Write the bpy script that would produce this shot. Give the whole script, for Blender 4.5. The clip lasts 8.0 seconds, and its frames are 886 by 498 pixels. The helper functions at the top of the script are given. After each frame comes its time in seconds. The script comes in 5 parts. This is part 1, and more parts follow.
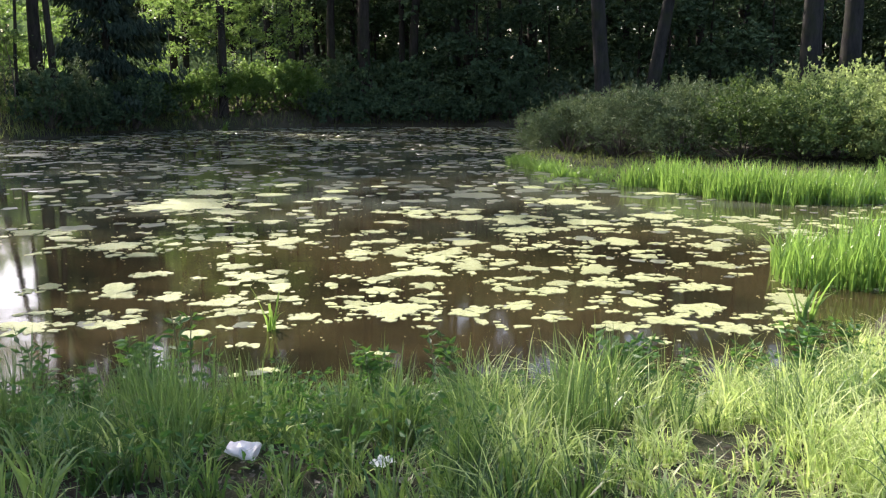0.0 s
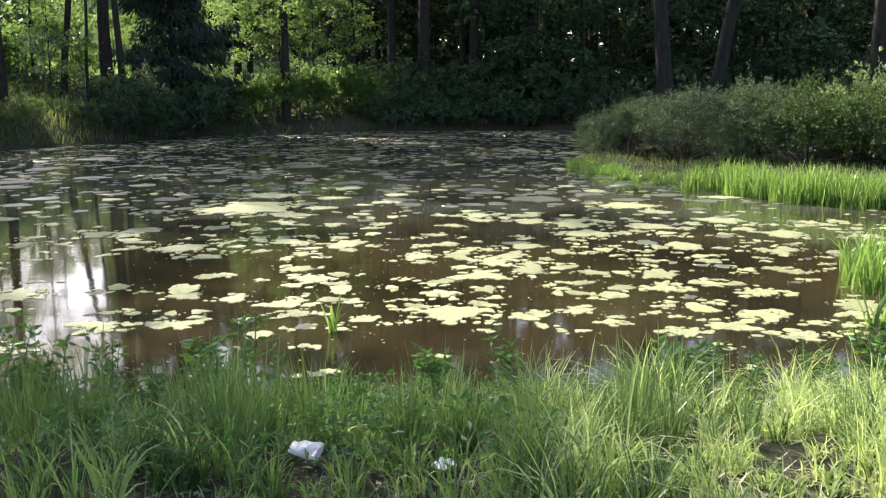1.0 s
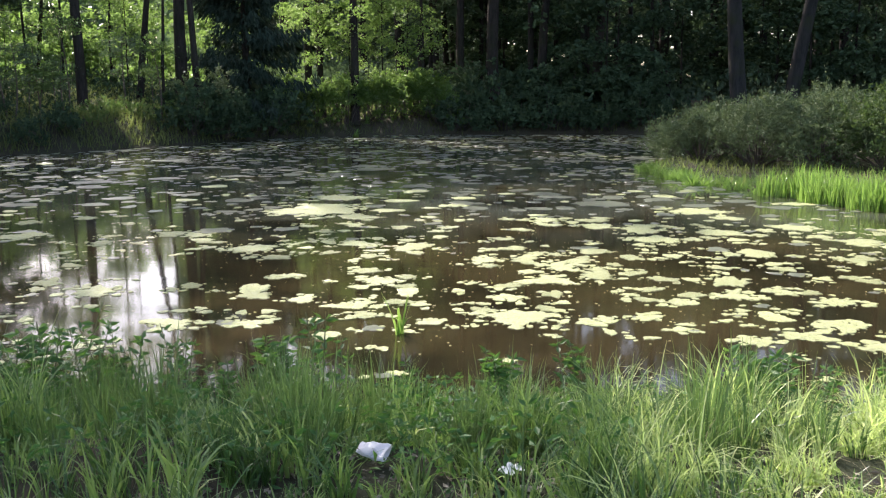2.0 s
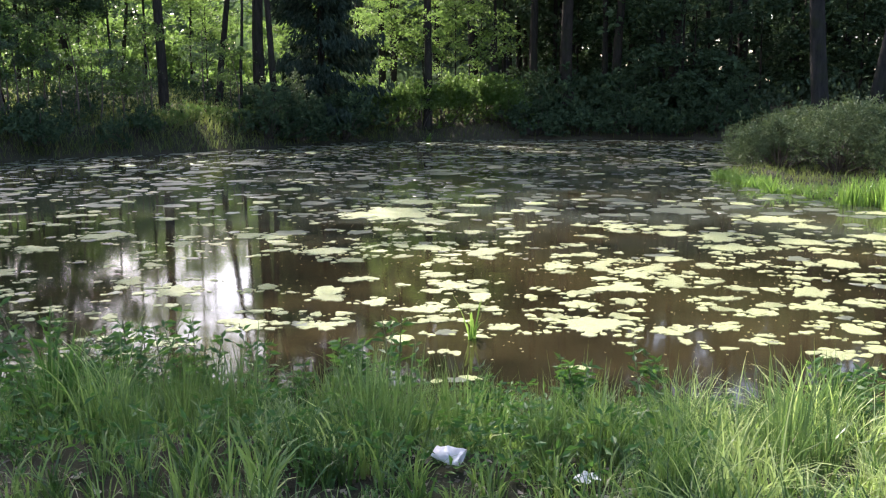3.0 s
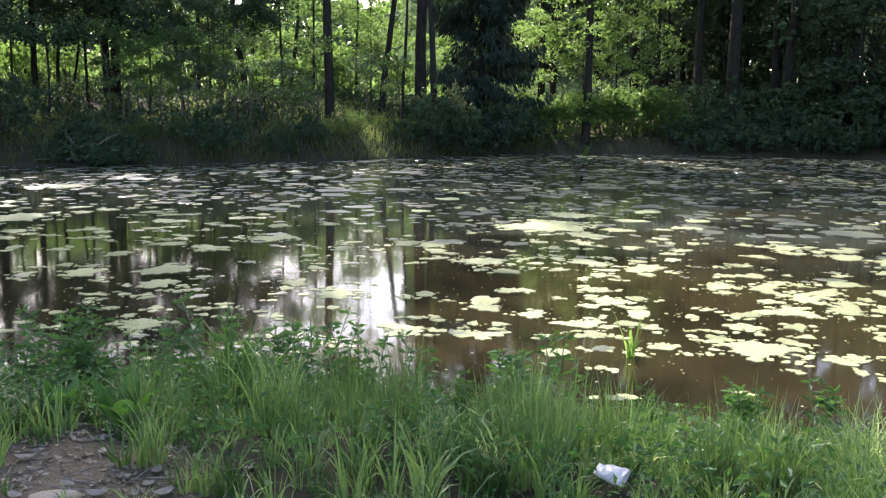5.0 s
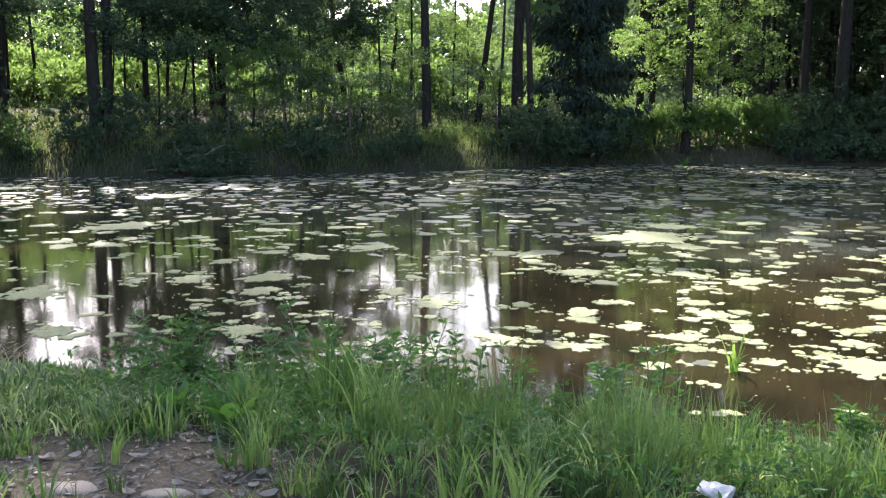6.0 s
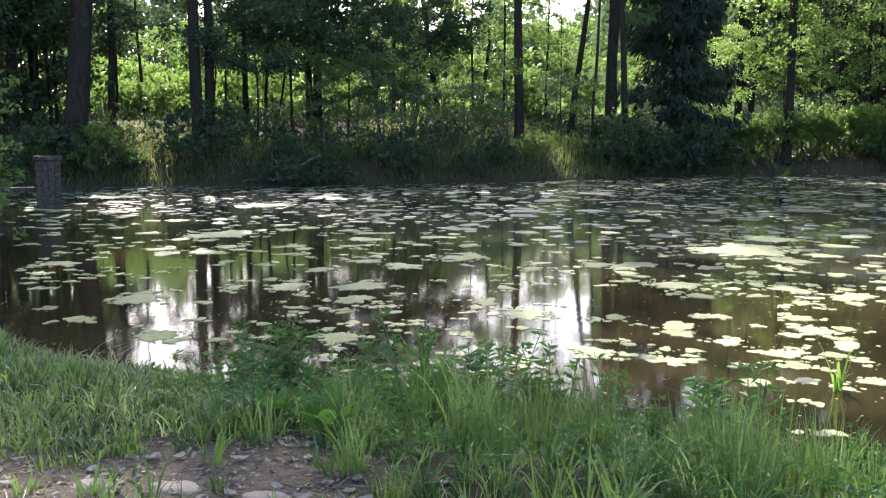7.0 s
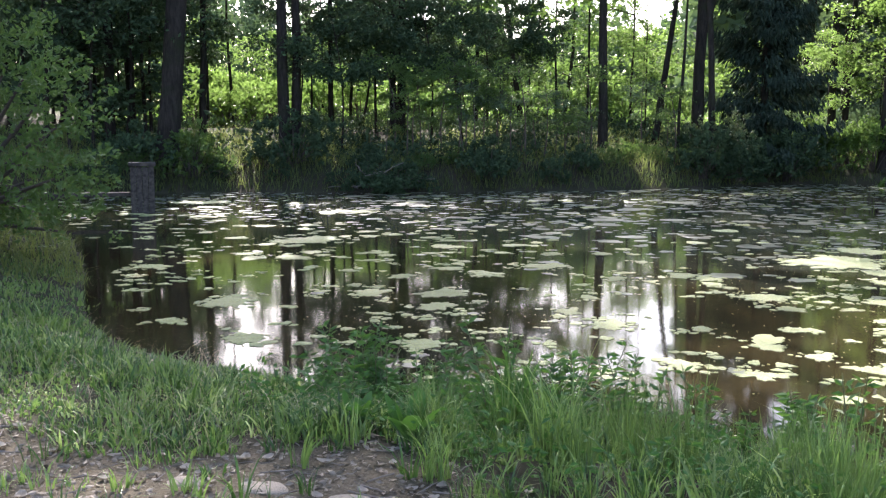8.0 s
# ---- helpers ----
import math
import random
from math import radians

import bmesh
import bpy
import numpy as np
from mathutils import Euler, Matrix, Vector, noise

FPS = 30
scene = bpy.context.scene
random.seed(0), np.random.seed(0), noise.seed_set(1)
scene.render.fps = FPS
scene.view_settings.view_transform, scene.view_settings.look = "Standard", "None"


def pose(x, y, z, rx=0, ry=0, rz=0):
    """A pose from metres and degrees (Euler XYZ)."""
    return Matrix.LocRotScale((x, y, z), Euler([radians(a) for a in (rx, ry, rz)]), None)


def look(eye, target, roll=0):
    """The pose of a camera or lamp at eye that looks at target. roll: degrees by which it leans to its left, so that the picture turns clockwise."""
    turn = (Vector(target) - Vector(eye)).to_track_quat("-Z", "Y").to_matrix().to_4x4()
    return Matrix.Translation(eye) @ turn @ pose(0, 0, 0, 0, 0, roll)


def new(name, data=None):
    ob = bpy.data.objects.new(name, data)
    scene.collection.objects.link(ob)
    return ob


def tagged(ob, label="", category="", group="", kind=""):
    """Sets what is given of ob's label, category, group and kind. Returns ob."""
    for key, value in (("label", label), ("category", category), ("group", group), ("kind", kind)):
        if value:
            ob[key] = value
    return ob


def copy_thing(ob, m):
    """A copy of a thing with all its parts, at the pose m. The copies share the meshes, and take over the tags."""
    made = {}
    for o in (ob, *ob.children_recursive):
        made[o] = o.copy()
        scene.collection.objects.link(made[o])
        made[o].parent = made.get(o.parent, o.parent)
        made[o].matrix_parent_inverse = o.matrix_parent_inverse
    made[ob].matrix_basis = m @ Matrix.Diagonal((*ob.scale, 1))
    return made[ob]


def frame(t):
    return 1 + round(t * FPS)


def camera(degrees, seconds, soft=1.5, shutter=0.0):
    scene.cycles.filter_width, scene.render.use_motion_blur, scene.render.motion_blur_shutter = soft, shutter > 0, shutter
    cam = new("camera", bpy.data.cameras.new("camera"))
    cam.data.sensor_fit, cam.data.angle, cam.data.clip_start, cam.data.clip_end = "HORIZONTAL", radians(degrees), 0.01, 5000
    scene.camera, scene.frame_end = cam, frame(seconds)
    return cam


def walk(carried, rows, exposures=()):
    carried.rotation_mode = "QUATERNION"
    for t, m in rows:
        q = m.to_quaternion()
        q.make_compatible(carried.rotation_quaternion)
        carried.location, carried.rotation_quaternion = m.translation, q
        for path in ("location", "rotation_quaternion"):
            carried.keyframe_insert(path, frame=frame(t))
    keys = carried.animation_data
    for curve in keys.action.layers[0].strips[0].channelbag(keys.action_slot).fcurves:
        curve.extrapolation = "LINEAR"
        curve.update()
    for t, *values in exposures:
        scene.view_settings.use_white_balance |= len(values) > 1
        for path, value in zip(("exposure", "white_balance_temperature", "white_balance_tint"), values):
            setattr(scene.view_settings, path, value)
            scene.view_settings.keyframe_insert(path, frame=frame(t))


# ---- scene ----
import collections

cam = camera(51.2, 8.0, soft=1.25)
PATH = [
    (0.0, pose(0.000, 0.000, 1.950, 80.07, 0.12, 0.00)),
    (0.5, pose(-0.006, 0.003, 1.948, 80.18, 0.27, 1.87)),
    (1.0, pose(-0.012, -0.003, 1.948, 80.31, 0.46, 3.65)),
    (1.5, pose(-0.019, -0.002, 1.948, 80.43, 0.38, 5.58)),
    (3.0, pose(-0.061, -0.017, 1.955, 80.85, 0.21, 12.17)),
    (3.5, pose(-0.072, -0.035, 1.960, 80.95, -0.05, 14.20)),
    (4.0, pose(-0.093, -0.032, 1.950, 81.13, -0.37, 16.70)),
    (4.5, pose(-0.116, -0.033, 1.951, 81.31, -0.64, 19.07)),
    (6.0, pose(-0.150, -0.055, 1.951, 82.15, -0.28, 27.62)),
    (6.5, pose(-0.147, -0.078, 1.958, 82.42, -0.16, 30.44)),
    (7.0, pose(-0.162, -0.081, 1.957, 82.76, -0.12, 33.25)),
    (7.5, pose(-0.172, -0.097, 1.964, 83.01, -0.29, 35.63)),
    (8.0, pose(-0.183, -0.101, 1.960, 83.21, -0.24, 38.28)),
]
walk(cam, PATH, [(0.0, 1.46, 6450, 20), (4.0, 1.69, 6200, 21), (8.0, 1.86, 6180, 20)])

# ---- light: a clear morning sky, the sun to the left over the trees ----
SUN_AZ, SUN_EL = 48.0, 41.0          # degrees left of +y, degrees up
world = bpy.data.worlds.new("sky")
scene.world = world
world.use_nodes = True
wn = world.node_tree
sky = wn.nodes.new("ShaderNodeTexSky")
sky.sky_type, sky.sun_disc = "NISHITA", False
sky.sun_elevation, sky.sun_rotation = radians(SUN_EL), radians(-SUN_AZ)
sky.air_density, sky.dust_density = 1.1, 3.0
wn.links.new(sky.outputs[0], wn.nodes["Background"].inputs[0])
wn.nodes["Background"].inputs[1].default_value = 0.15
toward = Vector((-math.sin(radians(SUN_AZ)) * math.cos(radians(SUN_EL)),
                 math.cos(radians(SUN_AZ)) * math.cos(radians(SUN_EL)), math.sin(radians(SUN_EL))))
sun = new("sun", bpy.data.lights.new("sun", "SUN"))
sun.data.energy, sun.data.angle, sun.data.color = 5.0, radians(0.5), (1.0, 0.94, 0.83)
sun.matrix_world = look(toward * 80, (0, 0, 0))


# ---- materials ----
def shader(name):
    m = bpy.data.materials.new(name)
    m.use_nodes = True
    nt = m.node_tree
    return m, nt, nt.nodes["Principled BSDF"], nt.nodes["Material Output"]


def add(nt, kind, **inputs):
    n = nt.nodes.new(kind)
    for k, v in inputs.items():
        n.inputs[k.replace("_", " ")].default_value = v
    return n


def mix_colour(nt, fac, a, b):
    n = nt.nodes.new("ShaderNodeMix")
    n.data_type = "RGBA"
    for sock, v in ((n.inputs[0], fac), (n.inputs[6], a), (n.inputs[7], b)):
        if isinstance(v, (tuple, float)):
            sock.default_value = (*v, 1) if isinstance(v, tuple) else v
        else:
            nt.links.new(v, sock)
    return n.outputs[2]


def noise_at(nt, scale, detail=4.0, coord="Object", rough=0.6):
    tc = nt.nodes.new("ShaderNodeTexCoord")
    n = add(nt, "ShaderNodeTexNoise", Scale=scale, Detail=detail, Roughness=rough)
    nt.links.new(tc.outputs[coord], n.inputs["Vector"])
    return n.outputs["Fac"]


def ramp(nt, value, lo, hi):
    n = nt.nodes.new("ShaderNodeMapRange")
    nt.links.new(value, n.inputs[0])
    n.inputs[1].default_value, n.inputs[2].default_value = lo, hi
    return n.outputs[0]


def bump(nt, height, strength, distance, bsdf):
    b = add(nt, "ShaderNodeBump", Strength=strength, Distance=distance)
    nt.links.new(height, b.inputs["Height"])
    nt.links.new(b.outputs[0], bsdf.inputs["Normal"])
    return b


def leaf_material(name, dark, light, through_colour, thin=0.45, gloss=0.35, whole=0.35, sheen=0.35):
    """Thin leaf: varied by leaf and by plant, lets light through."""
    m, nt, p, out = shader(name)
    geo, info = nt.nodes.new("ShaderNodeNewGeometry"), nt.nodes.new("ShaderNodeObjectInfo")
    col = mix_colour(nt, geo.outputs["Random Per Island"], dark, light)
    patch = ramp(nt, noise_at(nt, 0.8, 2.0), 0.35, 0.7)
    col = mix_colour(nt, patch, col, mix_colour(nt, 0.5, col, light))
    warm = nt.nodes.new("ShaderNodeMath")
    warm.operation = "MULTIPLY"
    nt.links.new(info.outputs["Random"], warm.inputs[0])
    warm.inputs[1].default_value = whole
    col = mix_colour(nt, warm.outputs[0], col, tuple(c * 0.55 for c in dark))
    nt.links.new(col, p.inputs["Base Color"])
    p.inputs["Roughness"].default_value = gloss
    p.inputs["Specular IOR Level"].default_value = sheen
    tr = add(nt, "ShaderNodeBsdfTranslucent")
    nt.links.new(mix_colour(nt, 0.65, col, through_colour), tr.inputs[0])
    mx = add(nt, "ShaderNodeMixShader", Fac=thin)
    nt.links.new(p.outputs[0], mx.inputs[1])
    nt.links.new(tr.outputs[0], mx.inputs[2])
    nt.links.new(mx.outputs[0], out.inputs[0])
    return m


def bark_material(name, a, b, scale=9.0):
    m, nt, p, out = shader(name)
    tc = nt.nodes.new("ShaderNodeTexCoord")
    mp = nt.nodes.new("ShaderNodeMapping")
    mp.inputs["Scale"].default_value = (scale, scale, scale * 0.22)
    nt.links.new(tc.outputs["Object"], mp.inputs[0])
    n = add(nt, "ShaderNodeTexNoise", Scale=1.0, Detail=6.0, Roughness=0.7)
    nt.links.new(mp.outputs[0], n.inputs["Vector"])
    moss = ramp(nt, noise_at(nt, 1.3), 0.5, 0.75)
    nt.links.new(mix_colour(nt, moss, mix_colour(nt, ramp(nt, n.outputs[0], 0.3, 0.7), a, b), (0.03, 0.035, 0.017)), p.inputs["Base Color"])
    p.inputs["Roughness"].default_value = 0.95
    p.inputs["Specular IOR Level"].default_value = 0.08
    bump(nt, n.outputs[0], 0.8, 0.03, p)
    return m


def ground_material():
    m, nt, p, out = shader("soil_and_turf")
    at = nt.nodes.new("ShaderNodeAttribute")
    at.attribute_name = "bare"
    fine, mid, big = noise_at(nt, 60.0, 6.0), noise_at(nt, 7.0, 6.0), noise_at(nt, 0.7, 4.0)
    turf = mix_colour(nt, fine, (0.014, 0.018, 0.008), (0.045, 0.05, 0.024))
    turf = mix_colour(nt, ramp(nt, big, 0.4, 0.65), turf, (0.045, 0.038, 0.025))
    soil = mix_colour(nt, ramp(nt, mid, 0.3, 0.7), (0.036, 0.029, 0.018), (0.092, 0.073, 0.045))
    soil = mix_colour(nt, ramp(nt, fine, 0.35, 0.75), soil, (0.17, 0.145, 0.10))
    field = nt.nodes.new("ShaderNodeAttribute")
    field.attribute_name = "meadow"
    turf = mix_colour(nt, field.outputs["Fac"], turf, mix_colour(nt, ramp(nt, mid, 0.3, 0.7), (0.09, 0.14, 0.03), (0.20, 0.24, 0.07)))
    nt.links.new(mix_colour(nt, at.outputs["Fac"], turf, soil), p.inputs["Base Color"])
    p.inputs["Roughness"].default_value = 0.95
    p.inputs["Specular IOR Level"].default_value = 0.15
    bump(nt, fine, 0.7, 0.02, p)
    return m


def water_material():
    m, nt, p, out = shader("murky_water")
    silt = noise_at(nt, 0.35, 4.0)
    mud = mix_colour(nt, ramp(nt, silt, 0.4, 0.72), (0.013, 0.0108, 0.0055), (0.052, 0.040, 0.017))
    weed = ramp(nt, noise_at(nt, 0.16, 5.0), 0.5, 0.72)
    mud = mix_colour(nt, weed, mud, (0.035, 0.034, 0.013))
    # patchy far scum, with the grey sky reflection put into its base colour
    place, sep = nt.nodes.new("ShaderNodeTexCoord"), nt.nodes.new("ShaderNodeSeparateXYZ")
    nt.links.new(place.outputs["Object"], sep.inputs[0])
    sky_film = nt.nodes.new("ShaderNodeMath")
    sky_film.operation = "MULTIPLY"
    nt.links.new(ramp(nt, sep.outputs["Y"], 11.0, 17.0), sky_film.inputs[0])
    nt.links.new(ramp(nt, noise_at(nt, 0.6, 6.0), 0.35, 0.65), sky_film.inputs[1])
    nt.links.new(mix_colour(nt, sky_film.outputs[0], mud, (0.072, 0.082, 0.062)), p.inputs["Base Color"])
    p.inputs["Roughness"].default_value = 0.055
    p.inputs["IOR"].default_value = 1.33
    tc = nt.nodes.new("ShaderNodeTexCoord")
    mp = nt.nodes.new("ShaderNodeMapping")
    mp.inputs["Rotation"].default_value = (0, 0, radians(20))
    mp.inputs["Scale"].default_value = (1.2, 3.0, 1.0)
    nt.links.new(tc.outputs["Object"], mp.inputs[0])
    n = add(nt, "ShaderNodeTexNoise", Scale=1.1, Detail=2.0, Roughness=0.45)
    nt.links.new(mp.outputs[0], n.inputs["Vector"])
    bump(nt, n.outputs[0], 0.055, 0.02, p)
    return m


def mat_material():
    m, nt, p, out = shader("floating_weed")
    geo, info = nt.nodes.new("ShaderNodeNewGeometry"), nt.nodes.new("ShaderNodeObjectInfo")
    fine, mid = noise_at(nt, 30.0, 6.0, "Object", 0.8), noise_at(nt, 6.0, 4.0)
    col = mix_colour(nt, ramp(nt, fine, 0.36, 0.56), (0.10, 0.125, 0.035), (0.42, 0.46, 0.18))
    col = mix_colour(nt, ramp(nt, mid, 0.55, 0.8), col, (0.30, 0.34, 0.11))
    col = mix_colour(nt, geo.outputs["Random Per Island"], col, mix_colour(nt, 0.6, col, (0.22, 0.24, 0.11)))
    nt.links.new(col, p.inputs["Base Color"])
    p.inputs["Roughness"].default_value = 0.46
    p.inputs["Specular IOR Level"].default_value = 0.5
    bump(nt, fine, 1.0, 0.02, p)
    return m


def plain_material(name, a, b, scale, rough, relief=0.3, depth=0.01):
    m, nt, p, out = shader(name)
    n = noise_at(nt, scale, 6.0)
    nt.links.new(mix_colour(nt, ramp(nt, n, 0.3, 0.7), a, b), p.inputs["Base Color"])
    p.inputs["Roughness"].default_value = rough
    bump(nt, n, relief, depth, p)
    return m


GROUND, WATER, MATS = ground_material(), water_material(), mat_material()
# half-sunk mats, with the far water's shade put into a greyer colour
SUNK_SHADED = plain_material("half_sunk_weed", (0.045, 0.053, 0.036), (0.155, 0.172, 0.115), 7.0, 0.3, 0.4, 0.01)
BARK = bark_material("grey_brown_bark", (0.016, 0.0135, 0.0115), (0.052, 0.044, 0.037))
PINE_BARK = bark_material("grey_rough_bark", (0.015, 0.0148, 0.0138), (0.044, 0.042, 0.039), 6.0)
OAK_LEAF = leaf_material("broad_leaf", (0.033, 0.072, 0.022), (0.08, 0.14, 0.042), (0.23, 0.38, 0.08), 0.46)
# lit copy of the broad leaf: sunlight put into a brighter colour
SUNLIT_LEAF = leaf_material("young_leaf", (0.05, 0.105, 0.028), (0.12, 0.19, 0.05), (0.30, 0.47, 0.10), 0.5)
BANK_GRASS = leaf_material("bank_grass_blade", (0.03, 0.06, 0.017), (0.15, 0.185, 0.06), (0.36, 0.44, 0.11), 0.45, 0.5)
# drying grass, with the brightness of full sun put into its colour
SUNLIT_PALE_GRASS = leaf_material("pale_grass_blade", (0.03, 0.10, 0.012), (0.70, 0.76, 0.34), (0.60, 0.80, 0.18), 0.45, 0.38, 0.2, 0.35)
WILLOW_LEAF = leaf_material("willow_leaf", (0.055, 0.082, 0.036), (0.115, 0.15, 0.072), (0.15, 0.21, 0.07), 0.2, 0.6, 0.35, 0.15)
SALLOW_LEAF = leaf_material("sallow_leaf", (0.035, 0.065, 0.022), (0.09, 0.135, 0.042), (0.15, 0.24, 0.05), 0.22, 0.6, 0.35, 0.15)
# yellow-green leaf, paled to carry the sun on the spit's right-hand bushes
SUNLIT_BUSH_LEAF = leaf_material("pale_bush_leaf", (0.10, 0.15, 0.045), (0.27, 0.33, 0.13), (0.46, 0.58, 0.19), 0.5, 0.55, 0.35, 0.2)
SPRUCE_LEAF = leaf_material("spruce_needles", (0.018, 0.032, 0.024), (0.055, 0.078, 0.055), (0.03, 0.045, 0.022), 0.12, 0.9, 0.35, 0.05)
GRASS_LEAF = leaf_material("grass_blade", (0.010, 0.042, 0.009), (0.28, 0.39, 0.125), (0.30, 0.50, 0.09), 0.38, 0.38, 0.4, 0.46)
DARK_GRASS = leaf_material("dark_grass_blade", (0.006, 0.024, 0.006), (0.065, 0.14, 0.032), (0.14, 0.28, 0.05), 0.32, 0.38, 0.35, 0.48)
DOCK_LEAF = leaf_material("dock_leaf", (0.03, 0.10, 0.018), (0.07, 0.18, 0.03), (0.15, 0.34, 0.04), 0.32, 0.45)
# darkness of shaded crowns put into the leaf colour and low translucency
SHADE_DARK_LEAF = leaf_material("dense_dark_leaf", (0.03, 0.056, 0.032), (0.078, 0.12, 0.056), (0.07, 0.12, 0.035), 0.14, 0.8, 0.35, 0.12)
# shaded copy of the leaf: the wood's shade put into the material
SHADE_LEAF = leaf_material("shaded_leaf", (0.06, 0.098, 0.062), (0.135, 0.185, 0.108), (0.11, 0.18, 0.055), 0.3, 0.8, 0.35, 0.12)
REED_LEAF = leaf_material("reed_blade", (0.03, 0.095, 0.016), (0.20, 0.33, 0.075), (0.32, 0.52, 0.09), 0.45, 0.3)
LONG_LEAF = leaf_material("long_grass_blade", (0.022, 0.07, 0.016), (0.18, 0.275, 0.095), (0.24, 0.40, 0.09), 0.38, 0.36, 0.6, 0.45)
HERB_LEAF = leaf_material("herb_leaf", (0.014, 0.055, 0.016), (0.065, 0.16, 0.04), (0.15, 0.32, 0.04), 0.35, 0.55, 0.35, 0.3)
STEM = plain_material("green_stem", (0.05, 0.07, 0.02), (0.10, 0.11, 0.04), 30.0, 0.6)
TWIG = plain_material("dark_twig", (0.04, 0.032, 0.026), (0.10, 0.08, 0.06), 20.0, 0.85)
DEAD_LEAF = leaf_material("dead_leaf", (0.10, 0.078, 0.052), (0.34, 0.29, 0.22), (0.2, 0.14, 0.08), 0.1, 0.6)
PALE_DRY = leaf_material("pale_dry_leaf", (0.30, 0.26, 0.20), (0.60, 0.56, 0.48), (0.3, 0.25, 0.18), 0.1, 0.6)
STRAW = leaf_material("dry_straw", (0.20, 0.16, 0.09), (0.50, 0.44, 0.28), (0.3, 0.26, 0.14), 0.3, 0.6)
STONE = plain_material("grey_stone", (0.20, 0.165, 0.12), (0.42, 0.36, 0.27), 14.0, 0.9, 0.6, 0.02)
OLD_WOOD = plain_material("weathered_wood", (0.014, 0.012, 0.010), (0.105, 0.088, 0.076), 11.0, 0.9, 0.6, 0.015)
STRAW_WOOD = plain_material("dead_wood", (0.10, 0.085, 0.07), (0.24, 0.21, 0.18), 20.0, 0.9)
PLASTIC = plain_material("white_plastic", (0.70, 0.70, 0.70), (0.82, 0.82, 0.82), 25.0, 0.35, 0.2, 0.004)
PAPER = plain_material("white_paper", (0.62, 0.61, 0.58), (0.80, 0.79, 0.77), 30.0, 0.8, 0.4, 0.005)


# ---- mesh helpers ----
def mesh_of(name, verts, faces, material, smooth=False):
    me = bpy.data.meshes.new(name)
    me.from_pydata(np.asarray(verts, dtype=float).tolist(), [], faces if isinstance(faces, list) else faces.tolist())
    me.materials.append(material)
    if smooth:
        me.polygons.foreach_set("use_smooth", [True] * len(me.polygons))
    me.update()
    return me


def part(name, me, parent, label=""):
    ob = new(name, me)
    ob.parent = parent
    return tagged(ob, label)


def thing(name, label, category, group="", kind=""):
    return tagged(new(name), label, category, group, kind)


def stuff(name, me, label, category, kind="stuff"):
    return tagged(new(name, me), label, category, "", kind)


class Soup:
    """Collects vertices and faces of one mesh."""

    def __init__(self):
        self.v, self.f, self.n = [], [], 0

    def add(self, v, f):
        v = np.asarray(v, dtype=float)
        self.v.append(v)
        self.f.extend((np.asarray(f) + self.n).tolist())
        self.n += len(v)

    def tube(self, path, radii, sides=7):
        path = np.asarray(path, dtype=float)
        d = np.gradient(path, axis=0)
        d /= np.linalg.norm(d, axis=1)[:, None] + 1e-9
        ref = np.where(np.abs(d[:, 2:3]) > 0.9, np.array([[1.0, 0, 0]]), np.array([[0, 0, 1.0]]))
        u = np.cross(d, ref)
        u /= np.linalg.norm(u, axis=1)[:, None]
        w = np.cross(d, u)
        a = np.arange(sides) * 2 * math.pi / sides
        ring = np.cos(a)[None, :, None] * u[:, None, :] + np.sin(a)[None, :, None] * w[:, None, :]
        v = (path[:, None, :] + ring * np.asarray(radii)[:, None, None]).reshape(-1, 3)
        k, j = np.meshgrid(np.arange(len(path) - 1), np.arange(sides), indexing="ij")
        k, j = k.ravel(), j.ravel()
        j2 = (j + 1) % sides
        self.add(v, np.stack([k * sides + j, k * sides + j2, (k + 1) * sides + j2, (k + 1) * sides + j], 1))

    def mesh(self, name, material, smooth=False):
        return mesh_of(name, np.concatenate(self.v), self.f, material, smooth)


def unit(v):
    return v / (np.linalg.norm(v, axis=-1, keepdims=True) + 1e-9)


def leaf_quads(rng, centre, along, length, width, fold=0.25):
    """Diamond leaves: one folded quad each, from centre along their own direction."""
    n = len(centre)
    along = unit(along)
    side = unit(np.cross(along, unit(rng.normal(size=(n, 3)))))
    up = np.cross(side, along)
    L, W = np.broadcast_to(length, (n,))[:, None], np.broadcast_to(width, (n,))[:, None]
    mid = centre + along * L * 0.45
    lift = up * W * fold
    v = np.stack([centre, mid + side * W * 0.5 + lift, centre + along * L, mid - side * W * 0.5 + lift], 1).reshape(-1, 3)
    return v, np.arange(n * 4).reshape(n, 4)


